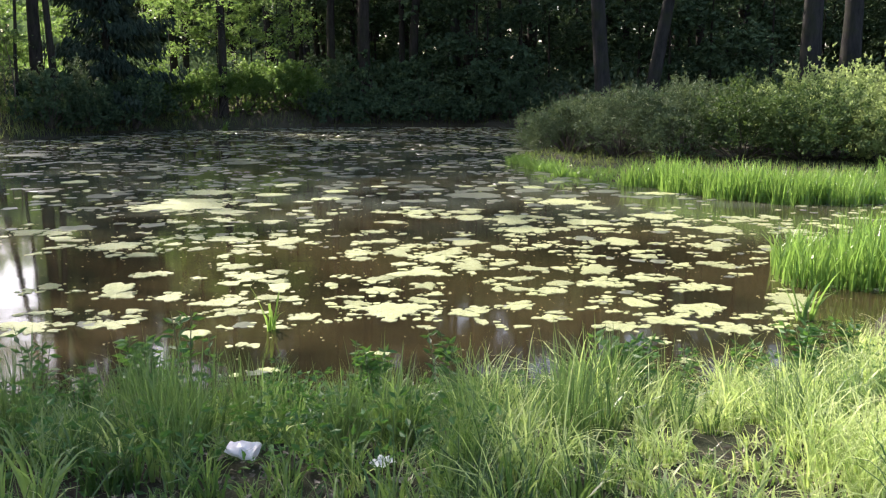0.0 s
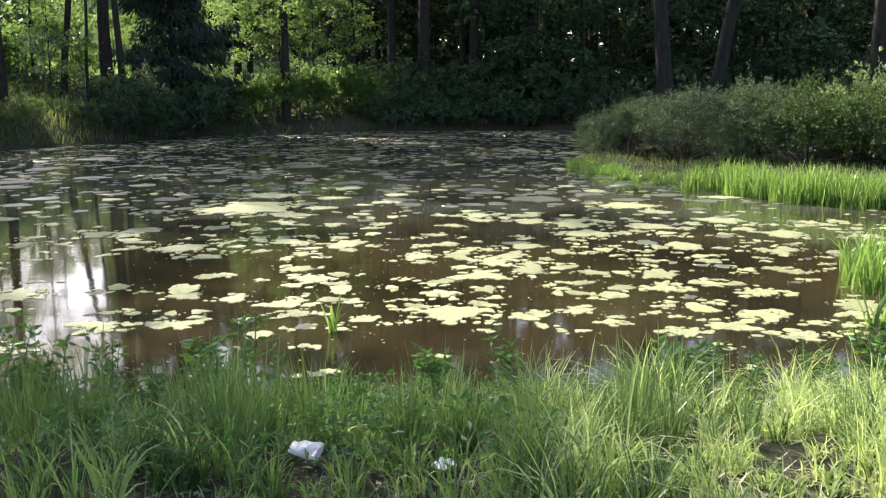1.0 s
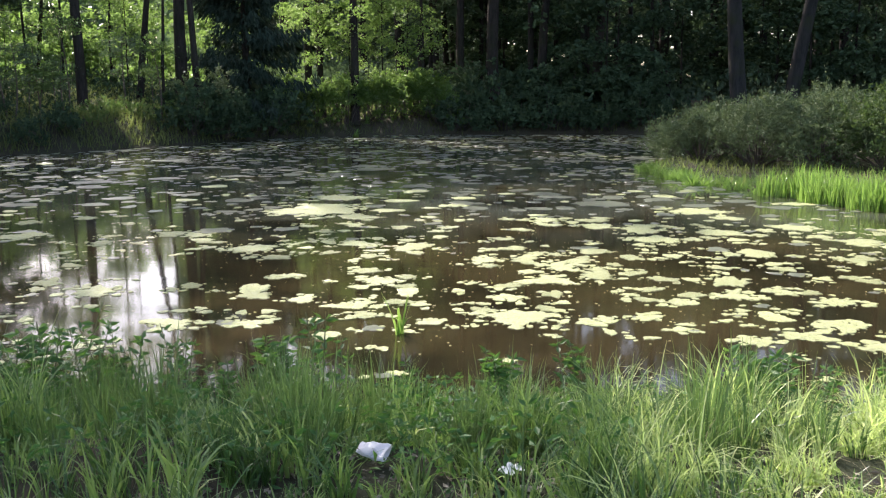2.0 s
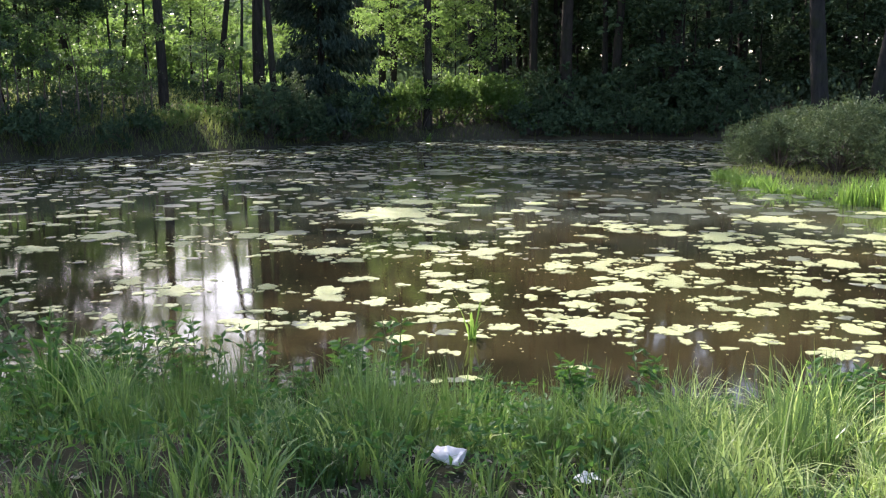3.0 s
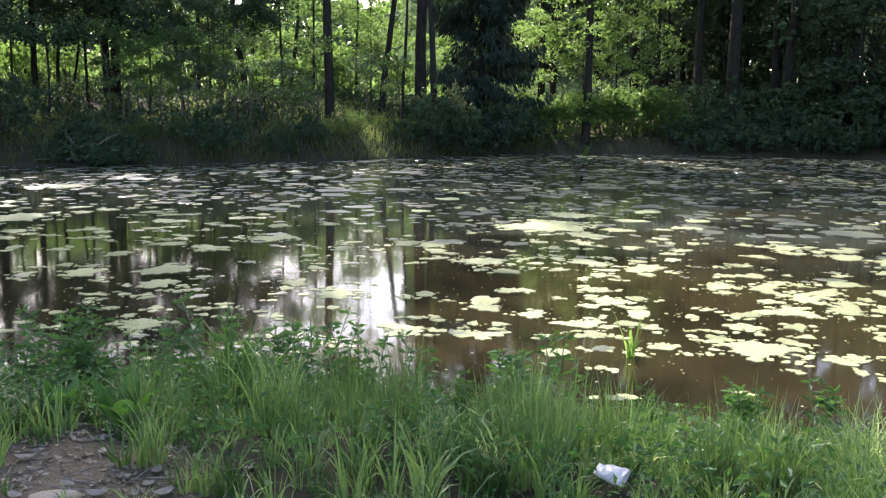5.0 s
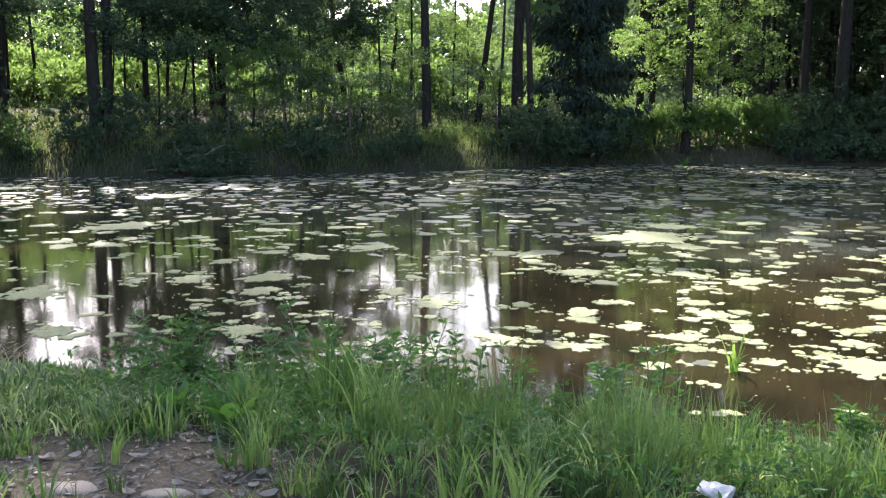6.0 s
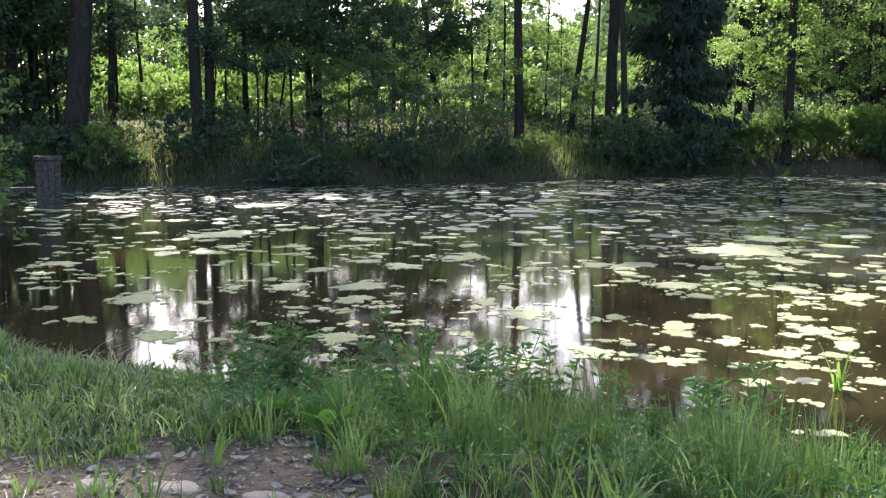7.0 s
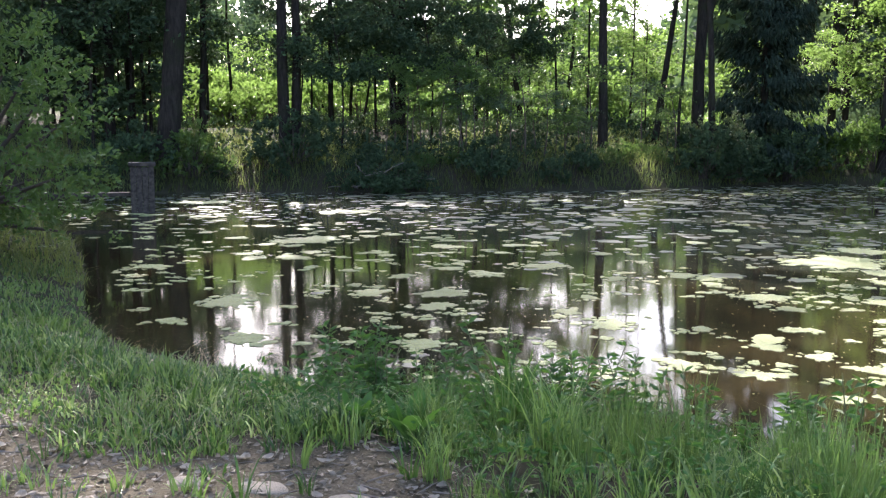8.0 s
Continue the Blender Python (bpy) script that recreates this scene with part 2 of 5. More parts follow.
def blades(rng, base, height, width, bend, spread=0.25, segs=3, angle=None):
    """Grass blades: tapered bent strips that rise from base points."""
    n = len(base)
    a = rng.uniform(0, 2 * math.pi, n) if angle is None else angle
    out = np.stack([np.cos(a), np.sin(a), np.zeros(n)], 1)
    b = a + rng.uniform(-1.2, 1.2, n) + math.pi / 2
    side = np.stack([np.cos(b), np.sin(b), np.zeros(n)], 1)
    h, w = np.broadcast_to(height, (n,))[:, None], np.broadcast_to(width, (n,))[:, None]
    bend, lean = np.broadcast_to(bend, (n,))[:, None], rng.uniform(0, spread, n)[:, None]
    rows = []
    for k in range(segs + 1):
        s = k / segs
        c = base + out * h * (lean * s + bend * s ** 2.6) + np.array([0, 0, 1.0]) * h * (s - 0.6 * np.minimum(bend, 1.1) * s ** 3.4)
        if k < segs:
            t = w * (1 - 0.75 * s ** 1.5) * 0.5
            rows += [c - side * t, c + side * t]
        else:
            rows.append(c)
    m = 2 * segs + 1
    v = np.stack(rows, 1).reshape(-1, 3)
    o = (np.arange(n) * m)[:, None]
    faces = []
    for k in range(segs - 1):
        faces.append((o + np.array([2 * k, 2 * k + 1, 2 * k + 3, 2 * k + 2])).tolist())
    tips = (o + np.array([2 * segs - 2, 2 * segs - 1, 2 * segs])).tolist()
    return v, [f for g in faces for f in g] + tips


# ---- the lie of the land ----
SHORE = [(-9.4, 5.3), (-8.0, 4.8), (-6.6, 4.6), (-5.0, 4.8), (-3.7, 4.75), (-2.4, 5.0), (-0.9, 5.15), (0.6, 5.2), (1.8, 5.5), (3.0, 6.3),
         (4.0, 8.0), (6.4, 9.4), (8.6, 12.0), (9.6, 15.5), (8.4, 17.4), (6.6, 15.9), (5.4, 15.9), (4.6, 17.6), (2.9, 20.8), (2.0, 24.6),
         (3.4, 29.0), (5.8, 37.0), (5.2, 45.8), (0.5, 47.8), (-5.2, 46.6), (-10.3, 44.6), (-13.6, 42.0), (-15.2, 37.4), (-17.2, 32.6), (-20.2, 28.4),
         (-23.4, 24.4), (-26.8, 21.6), (-28.4, 18.6), (-27.0, 14.4), (-22.0, 11.2), (-17.5, 9.6), (-13.5, 7.6), (-11.2, 6.3)]


def smooth_loop(pts, steps):
    """Closed Catmull-Rom curve through the points."""
    p = np.array(pts)
    out = []
    for i in range(len(p)):
        a, b, c, e = p[i - 1], p[i], p[(i + 1) % len(p)], p[(i + 2) % len(p)]
        for k in range(steps):
            t = k / steps
            out.append(0.5 * (2 * b + (c - a) * t + (2 * a - 5 * b + 4 * c - e) * t * t + (3 * b - a - 3 * c + e) * t ** 3))
    return np.array(out)


OUTLINE = smooth_loop(SHORE, 4)


def from_shore(x, y):
    """Signed distance to the pond's edge: positive on land."""
    x, y = np.asarray(x, dtype=float).ravel(), np.asarray(y, dtype=float).ravel()
    best, inside = np.full(len(x), 1e9), np.zeros(len(x), dtype=bool)
    for i in range(len(OUTLINE)):
        (ax, ay), (bx, by) = OUTLINE[i - 1], OUTLINE[i]
        ex, ey = bx - ax, by - ay
        t = np.clip(((x - ax) * ex + (y - ay) * ey) / (ex * ex + ey * ey), 0, 1)
        best = np.minimum(best, np.hypot(x - ax - t * ex, y - ay - t * ey))
        cross = (ay > y) != (by > y)
        if ey:
            inside ^= cross & (x < ax + (y - ay) / ey * ex)
    return np.where(inside, -best, best)


def wave(x, y):
    return (np.sin(x * 1.7 + np.sin(y * 1.1)) + np.sin(y * 2.3 + 1.3 * np.sin(x * 0.7)) + np.sin(x * 4.1 + y * 3.3) * 0.5) / 2.5


def height(x, y):
    """Height of the ground over the water."""
    x, y = np.asarray(x, dtype=float), np.asarray(y, dtype=float)
    d = from_shore(x, y).reshape(x.shape)
    step = lambda a, b, v: np.clip((v - a) / (b - a), 0, 1) ** 2 * (3 - 2 * np.clip((v - a) / (b - a), 0, 1))
    near = 0.06 + 0.42 * step(-0.1, 1.7, d)
    far = 0.10 + 0.75 * step(-0.1, 1.6, d) + 0.9 * step(1.5, 9, d)
    leftish = step(-9, -17, x) * step(8, 16, y)
    far = far + leftish * (0.25 * step(0, 2.5, d) + 0.4 * step(3, 10, d) + 1.7 * step(12, 38, d))
    isle = step(1.0, 4.0, x) * step(10, 14, y) * step(44, 34, y)
    far = far * (1 - isle) + isle * (0.08 + 0.2 * step(1.5, 7, d))
    w = step(7.0, 13.0, y)
    land = near * (1 - w) + far * w + 0.03 * wave(x * 1.9, y * 1.9) * np.clip(d, 0, 1) + 0.15 * wave(x * 0.23, y * 0.23) * step(3, 15, d) * w
    bed = -0.05 - 0.9 * step(0, -3.0, d)
    return np.where(d > -0.1, np.where(d < 0.1, land * np.clip((d + 0.1) / 0.2, 0, 1) + bed * (1 - np.clip((d + 0.1) / 0.2, 0, 1)), land), bed)


def steps_along(*runs):
    out = [np.arange(a, b, s) for a, b, s in runs]
    return np.concatenate(out + [[runs[-1][1]]])


def lay_ground():
    xs = steps_along((-600, -120, 60), (-120, -40, 8), (-40, -12, 0.8), (-12, 7, 0.16), (7, 24, 0.8), (24, 120, 8), (120, 600, 60))
    ys = steps_along((-600, -80, 65), (-80, -8, 8), (-8, 0, 0.8), (0, 8, 0.16), (8, 54, 0.6), (54, 120, 6), (120, 660, 60))
    gx, gy = np.meshgrid(xs, ys)
    z = height(gx, gy)
    nx, ny = len(xs), len(ys)
    i, j = np.meshgrid(np.arange(nx - 1), np.arange(ny - 1))
    a = (j * nx + i).ravel()
    me = mesh_of("ground", np.stack([gx.ravel(), gy.ravel(), z.ravel()], 1), np.stack([a, a + 1, a + nx + 1, a + nx], 1), GROUND, True)
    bare = bare_earth(gx.ravel(), gy.ravel())
    at = me.attributes.new("bare", "FLOAT", "POINT")
    at.data.foreach_set("value", bare.astype(np.float32))
    side, out = np.degrees(np.arctan2(-gx.ravel(), gy.ravel())), np.hypot(gx.ravel(), gy.ravel())
    at = me.attributes.new("meadow", "FLOAT", "POINT")
    at.data.foreach_set("value", (np.clip((side - 19) / 4, 0, 1) * np.clip((60 - side) / 4, 0, 1) * np.clip((out - 50) / 6, 0, 1)).astype(np.float32))
    return tagged(new("ground", me), "trodden brown soil and rough turf round a pond", "ground", "", "structure")


def bare_earth(x, y):
    """How bare the soil is: a trodden path along the near bank, and leaf litter under the trees."""
    edge = np.interp(x, [-6.0, -4.6, -3.8, -3.3, -2.6, -1.9], [1.9, 2.3, 2.45, 2.95, 3.2, 2.4]) + 0.18 * wave(x * 1.7, y * 1.7)
    path = np.clip((edge - y) / 0.5 + 0.5, 0, 1) * np.clip((-1.6 - x + np.clip(1.5 - y, 0, 3) * 1.3 + 0.4 * wave(x * 1.1, y * 1.1)) / 0.8, 0, 1) * np.clip((y + 1.6 + 0.5 * wave(x * 0.9 + 3, y)) / 0.9, 0, 1)
    wood = np.clip((y - 43) / 4, 0, 1) * 0.6 * (np.degrees(np.arctan2(-x, np.maximum(y, 0.1))) < 21)
    bed = np.clip(-from_shore(x, y) / 0.3, 0, 1) * 0.12
    return np.maximum(np.maximum(path, wood), bed)


ground = lay_ground()
bm = bmesh.new()
lip = [bm.verts.new((x, y, 0)) for x, y in OUTLINE + 0.0]
bm.faces.new(lip)
bmesh.ops.triangulate(bm, faces=bm.faces)
wm = bpy.data.meshes.new("water")
bm.to_mesh(wm)
bm.free()
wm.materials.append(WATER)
water = tagged(new("water", wm), "still murky brown pond water mirroring the trees", "water", "", "structure")


# ---- trees ----
def polar(az, d):
    """A place at az degrees left of +y and d metres away."""
    return -math.sin(radians(az)) * d, math.cos(radians(az)) * d


def standing(x, y, turn=0.0, size=1.0, sink=0.05, stretch=1.0):
    z = float(height(np.array([x]), np.array([y]))[0]) - sink
    return pose(x, y, z, 0, 0, turn) @ Matrix.Diagonal((size, size, size * stretch, 1))


def broadleaf(seed, h, clear, reach, girth, leaves, leaf, bark, leafage, label, name="tree", lean=0.0, fork=0.0, limbs=1.3, bough=0.6, bend=0.0):
    """Tapered trunk with limbs, and a crown of layered leaf clumps along the limbs."""
    rng = np.random.default_rng(seed)
    root = thing(name, label, "tree")
    wood = Soup()
    k = np.array([0, 0.008, 0.022, 0.05, 0.10, 0.17, 0.26, 0.37, 0.5, 0.65, 0.82, 1.0])
    sway = np.cumsum(rng.normal(0, 0.05, (12, 2)) * np.sqrt(np.diff(k, prepend=0))[:, None] * h / 9, axis=0)
    trunk = np.stack([sway[:, 0] + lean * h * k + bend * np.sin(k * math.pi), sway[:, 1], h * k * 0.93], 1)
    trunk[0, :2] = 0
    radii = girth * (1 - 0.80 * k) * (1 + rng.normal(0, 0.03, 12)) + girth * 0.38 * np.exp(-k * h / 0.3)
    wood.tube(trunk, radii, 10 if girth > 0.15 else 6)
    tips = []
    count = max(8, int(h * limbs))
    starts = rng.uniform(clear, h * 0.9, count)
    for i, s in enumerate(starts):
        if fork and i == 0:
            s = fork
        u = s / (h * 0.93)
        at = np.array([np.interp(u, k, trunk[:, c]) for c in range(3)])
        a = i * 2.4 + rng.uniform(-0.5, 0.5)
        reach_i = reach * (0.45 + 0.65 * math.sin(math.pi * min(1, max(0.1, (s - clear * 0.8) / (h - clear * 0.8))))) * rng.uniform(0.7, 1.15)
        rise = rng.uniform(0.05, 0.55)
        r0 = max(0.015, girth * (1 - 0.82 * u) * 0.34)
        if fork and i == 0:
            reach_i, rise, a, r0 = h * 0.42, 3.2, 0.15, girth * 0.62
        q = np.linspace(0, 1, 6)[:, None]
        way = np.array([math.cos(a), math.sin(a), rise])
        way = way if i or not fork else way * 0.3
        limb = at + way * reach_i * q + np.array([0, 0, 0.12 * reach_i]) * q ** 2 + rng.normal(0, 0.05 * reach_i, (6, 3)) * q
        wood.tube(limb[::2] if leaf > 0.45 else limb, r0 * (1 - 0.8 * (q[::2, 0] if leaf > 0.45 else q[:, 0])), 5)
        tips.append(limb)
        for b in range(2):
            f = rng.uniform(0.35, 0.9)
            p0 = np.array([np.interp(f, q[:, 0], limb[:, c]) for c in range(3)])
            way2 = unit(way + rng.normal(0, 0.7, 3)) * reach_i * rng.uniform(0.3, 0.5)
            twig = p0 + way2 * q
            wood.tube(twig[::2], r0 * 0.35 * (1 - 0.75 * q[::2, 0]), 3)
            tips.append(twig)
    tips.append(np.array([[*trunk[-1]]]) + np.linspace(0, 1, 6)[:, None] * np.array([[0, 0, h * 0.07]]))
    each = 56
    which = rng.integers(0, len(tips), max(6, leaves // each))
    f = rng.uniform(0.4, 1.0, len(which))
    clump = np.array([[np.interp(t, np.linspace(0, 1, 6), tips[w][:, c]) for c in range(3)] for w, t in zip(which, f)])
    clump += rng.normal(0, 0.05 * reach, clump.shape)
    b = np.repeat(bough * rng.uniform(0.55, 1.35, len(clump)), each)[:, None]
    off = rng.normal(0, 1, (len(clump) * each, 3)) * np.array([1, 1, 0.34])
    off[:, 2] -= 0.16 * (off[:, 0] ** 2 + off[:, 1] ** 2)
    centre = np.repeat(clump, each, axis=0) + off * b * 0.62
    centre[:, 2] = np.maximum(centre[:, 2], clear * 0.72 + rng.uniform(0, 0.8, len(centre)))
    along = rng.normal(0, 1, centre.shape) * np.array([1, 1, 0.55]) + np.array([0, 0, -0.25])
    size = leaf * rng.uniform(0.6, 1.3, len(centre))
    v, fcs = leaf_quads(rng, centre, along, size, size * 0.62)
    part("trunk", wood.mesh("trunk", bark, True), root)
    part("crown", mesh_of("crown", v, fcs, leafage), root)
    return root


def spruce(seed, h, spread, label, foot=1.3):
    """Straight stem, whorls of drooping boughs with hanging needle sprays and gaps between them."""
    rng = np.random.default_rng(seed)
    root = thing("spruce", label, "tree")
    wood = Soup()
    k = np.linspace(0, 1, 7)
    wood.tube(np.stack([k * 0, k * 0, k * h], 1), 0.20 * (1 - 0.93 * k) + 0.01, 8)
    cs, al, ln = [], [], []
    for z in np.arange(foot, h - 0.15, 0.42):
        u = z / h
        for a in rng.uniform(0, 2 * math.pi, 6):
            R = spread * (1 - u) ** 0.85 * rng.uniform(0.25, 1.35) + 0.15
            q = np.linspace(0, 1, 5)[:, None]
            way = np.array([math.cos(a), math.sin(a), -0.15 - 0.35 * (1 - u)])
            br = np.array([0, 0, z + rng.uniform(-0.25, 0.25)]) + way * R * q + np.array([0, 0, 0.3 * R]) * q ** 2.5
            wood.tube(br, 0.022 * (1 - 0.8 * q[:, 0]), 3)
            n = int(18 + 62 * R)
            f = rng.uniform(0.2, 1, n)
            p = np.stack([np.interp(f, q[:, 0], br[:, c]) for c in range(3)], 1)
            sd = np.array([-math.sin(a), math.cos(a), 0])
            wide = rng.normal(0, 0.16, n) * R * (1.1 - f) + rng.normal(0, 0.03, n)
            cs.append(p + sd * wide[:, None] + rng.normal(0, 1, p.shape) * np.array([0.05, 0.05, 0.15]))
            al.append(way * 0.5 + sd * rng.normal(0, 0.5, n)[:, None] + np.array([0, 0, -1.0]) * rng.uniform(0.2, 1.5, n)[:, None])
            ln.append(rng.uniform(0.16, 0.44, n))
    cs, al, ln = np.concatenate(cs), np.concatenate(al), np.concatenate(ln)
    v, f = leaf_quads(rng, cs, al, ln, ln * 0.34)
    part("trunk", wood.mesh("trunk", BARK, True), root)
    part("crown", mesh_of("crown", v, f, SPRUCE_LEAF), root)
    return root


def shrub(seed, rx, ry, h, leaves, leaf, leafage, label, name="shrub", slim=0.6, up=0.35, skirt=0.12, lumps=24, shoots=0.05):
    """Many stems from the base, and leaf sprays gathered in lumps with dark gaps between them."""
    rng = np.random.default_rng(seed)
    root = thing(name, label, "shrub")
    wood = Soup()
    q = np.linspace(0, 1, 5)[:, None]
    size0 = (rx * ry * h) ** (1 / 3)
    la = np.arange(lumps) * 2.4 + rng.uniform(-0.4, 0.4, lumps)
    lc = rng.uniform(0.02, 1, lumps) ** 0.8
    ls = np.sqrt(1 - lc ** 2)
    lr = rng.uniform(0.68, 1.05, lumps)
    hub = np.stack([np.cos(la) * ls * rx * lr, np.sin(la) * ls * ry * lr, lc * h * lr * 0.92], 1)
    for tip in hub:
        b = np.array([tip[0] * 0.15, tip[1] * 0.15, 0])
        stem = b + (tip - b) * q + np.array([0, 0, 0.15 * h]) * (q - q ** 2)
        wood.tube(stem[::2], 0.03 * h / 2.5 * (1 - 0.8 * q[::2, 0]) + 0.004, 3)
    each = 14
    n = leaves // each
    w = rng.integers(0, lumps, n)
    way = unit(rng.normal(0, 1, (n, 3)) + np.array([0, 0, 0.35]))
    rad = size0 * rng.uniform(0.22, 0.46, lumps)[w] * rng.uniform(0.35, 1.05, n) ** 0.6
    spray = hub[w] + way * rad[:, None] * np.array([1.1, 1.1, 0.72]) + np.array([0, 0, skirt])
    stick = rng.uniform(0, 1, n) < shoots
    ax = np.repeat(unit(way + np.array([0, 0, up]) + rng.normal(0, 0.3, way.shape)), each, axis=0)
    run = rng.uniform(-0.5, 0.5, n * each) * np.repeat(np.where(stick, 1.1, 0.26), each)
    centre = np.repeat(spray, each, axis=0) + ax * run[:, None] + rng.normal(0, 0.035, (n * each, 3))
    along = ax * 0.7 + rng.normal(0, 0.6, centre.shape)
    size = leaf * rng.uniform(0.6, 1.3, len(centre))
    v, f = leaf_quads(rng, centre, along, size, size * slim)
    v[:, 2] = np.maximum(v[:, 2], 0.02)
    part("branchwork", wood.mesh("branchwork", TWIG, True), root)
    part("foliage", mesh_of("foliage", v, f, leafage), root)
    return root


rng = np.random.default_rng(5)

# kinds of trees and shrubs that repeat
TALL = "tall broadleaf tree with a bare trunk in a shaded wood"
crowned = [broadleaf(11, 29, 18.0, 5.4, 0.12, 4500, 0.34, BARK, OAK_LEAF, TALL, bough=1.1),
           broadleaf(12, 27, 17.0, 5.0, 0.10, 4200, 0.34, BARK, OAK_LEAF, TALL, lean=0.03, bough=1.1)]
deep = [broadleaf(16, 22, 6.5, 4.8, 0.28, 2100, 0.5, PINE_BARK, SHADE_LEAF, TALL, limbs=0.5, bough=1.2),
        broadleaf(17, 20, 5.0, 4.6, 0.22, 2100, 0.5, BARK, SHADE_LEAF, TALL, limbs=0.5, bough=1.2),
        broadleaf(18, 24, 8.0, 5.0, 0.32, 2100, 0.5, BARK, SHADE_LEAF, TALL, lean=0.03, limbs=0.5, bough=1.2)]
dark = broadleaf(27, 9.6, 2.8, 3.1, 0.20, 11000, 0.16, BARK, SHADE_DARK_LEAF, "dark full-crowned tree over the bank", bough=0.75, limbs=3.0)
screen = [broadleaf(28, 9, 1.2, 3.0, 0.10, 2400, 0.27, BARK, SUNLIT_LEAF, "leafy sunlit tree behind the bank", bough=0.7, bend=0.4),
          broadleaf(29, 7, 0.6, 2.8, 0.08, 2200, 0.26, BARK, SUNLIT_LEAF, "leafy tree with sunlit leaves behind the bank", bough=0.7, bend=-0.3)]
canopy = [broadleaf(34, 9.0, 3.6, 3.0, 0.07, 4600, 0.20, BARK, SHADE_DARK_LEAF, "slender tree with a dark crown over a bare stem", bough=0.6, limbs=2.2, bend=0.5),
          broadleaf(35, 7.8, 3.0, 2.7, 0.06, 4200, 0.20, BARK, SHADE_DARK_LEAF, "slender tree with a layered dark crown over a bare stem", lean=0.08, bough=0.55, limbs=2.2, bend=-0.4),
          broadleaf(36, 10.0, 3.9, 3.2, 0.08, 4600, 0.20, BARK, SHADE_DARK_LEAF, "slender tree with a layered crown over a bare stem", lean=-0.07, bough=0.6, limbs=2.2, bend=0.3)]
under = [broadleaf(25, 9, 1.2, 3.0, 0.10, 2000, 0.32, BARK, SHADE_DARK_LEAF, "small shaded tree with low dark boughs", bough=0.9),
         broadleaf(26, 7, 0.8, 2.6, 0.08, 1800, 0.31, BARK, SHADE_DARK_LEAF, "small shaded tree with low dark boughs", bough=0.9)]
mid = [broadleaf(21, 13, 3.2, 3.2, 0.05, 5000, 0.17, BARK, SUNLIT_LEAF, "slender young tree with bright sunlit leaves at the water's edge", bough=0.6, limbs=2.6),
       broadleaf(22, 10, 2.6, 2.9, 0.05, 4000, 0.17, BARK, SUNLIT_LEAF, "slender young tree with bright sunlit leaves at the water's edge", bough=0.55, limbs=2.6)]
sapling = [broadleaf(31, 4.6, 1.8, 0.9, 0.045, 800, 0.12, TWIG, SHADE_LEAF, "thin sapling with sparse small leaves on the bank", bough=0.4, bend=0.2),
           broadleaf(32, 3.8, 1.5, 0.8, 0.04, 700, 0.12, TWIG, OAK_LEAF, "thin sapling with sparse small leaves on the bank", lean=0.14, bough=0.4),
           broadleaf(33, 5.0, 2.2, 1.0, 0.05, 900, 0.13, TWIG, OAK_LEAF, "thin sapling with sparse small leaves on the bank", lean=-0.12, bough=0.4, bend=0.3)]
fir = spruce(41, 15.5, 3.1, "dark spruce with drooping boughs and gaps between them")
thicket = [shrub(51, 1.9, 1.5, 2.3, 1700, 0.22, SHADE_DARK_LEAF, "dark leafy shrub leaning over the far bank"),
           shrub(52, 1.4, 1.4, 1.6, 1500, 0.21, SHADE_DARK_LEAF, "dark leafy shrub leaning over the far bank"),
           shrub(54, 1.8, 1.5, 2.1, 2000, 0.18, OAK_LEAF, "green leafy shrub with grass at its foot on the bank"),
           shrub(53, 1.7, 1.4, 2.6, 2300, 0.18, SUNLIT_LEAF, "leafy shrub with leaves coloured bright as in sun on the far bank")]
glossy = shrub(55, 1.5, 1.2, 3.4, 4200, 0.14, WILLOW_LEAF, "tall shrub with pale glinting leaves on the bank", lumps=16, shoots=0.12)
WILLOW = "broad grey-green willow bush behind the reeds"
willow = [shrub(61, 1.7, 1.5, 1.6, 8200, 0.10, WILLOW_LEAF, WILLOW, "willow_bush", 0.36, 0.3, 0.25, 34),
          shrub(62, 1.5, 1.5, 1.5, 7400, 0.105, SALLOW_LEAF, "dark green bush behind the reeds", "willow_bush", 0.5, 0.25, 0.25, 32),
          shrub(64, 1.3, 1.2, 1.35, 7500, 0.10, WILLOW_LEAF, WILLOW, "willow_bush", 0.4, 0.35, 0.2, 28),
          shrub(63, 1.6, 1.5, 1.9, 7000, 0.115, SUNLIT_BUSH_LEAF, "bush with yellow-green leaves paled as in sun behind the reeds", "willow_bush", 0.5, 0.2, 0.25, 30)]

first_used = set()


def setdown(kinds, rows, group):
    """rows of (which, azimuth, distance, turn, size, stretch)."""
    for which, az, d, turn, size, stretch in rows:
        x, y = polar(az, d)
        ob = copy_thing(kinds[which], standing(x, y, turn, size, 0.05, stretch))
        ob["group"] = group


def inland(az, gap):
    """How far out a line at az degrees meets land again beyond the pond, gap metres in."""
    ds = np.arange(12.0, 60.0, 0.1)
    land = from_shore(-np.sin(np.radians(az)) * ds, np.cos(np.radians(az)) * ds)
    return float(ds[np.nonzero(land < 0)[0][-1]]) + gap


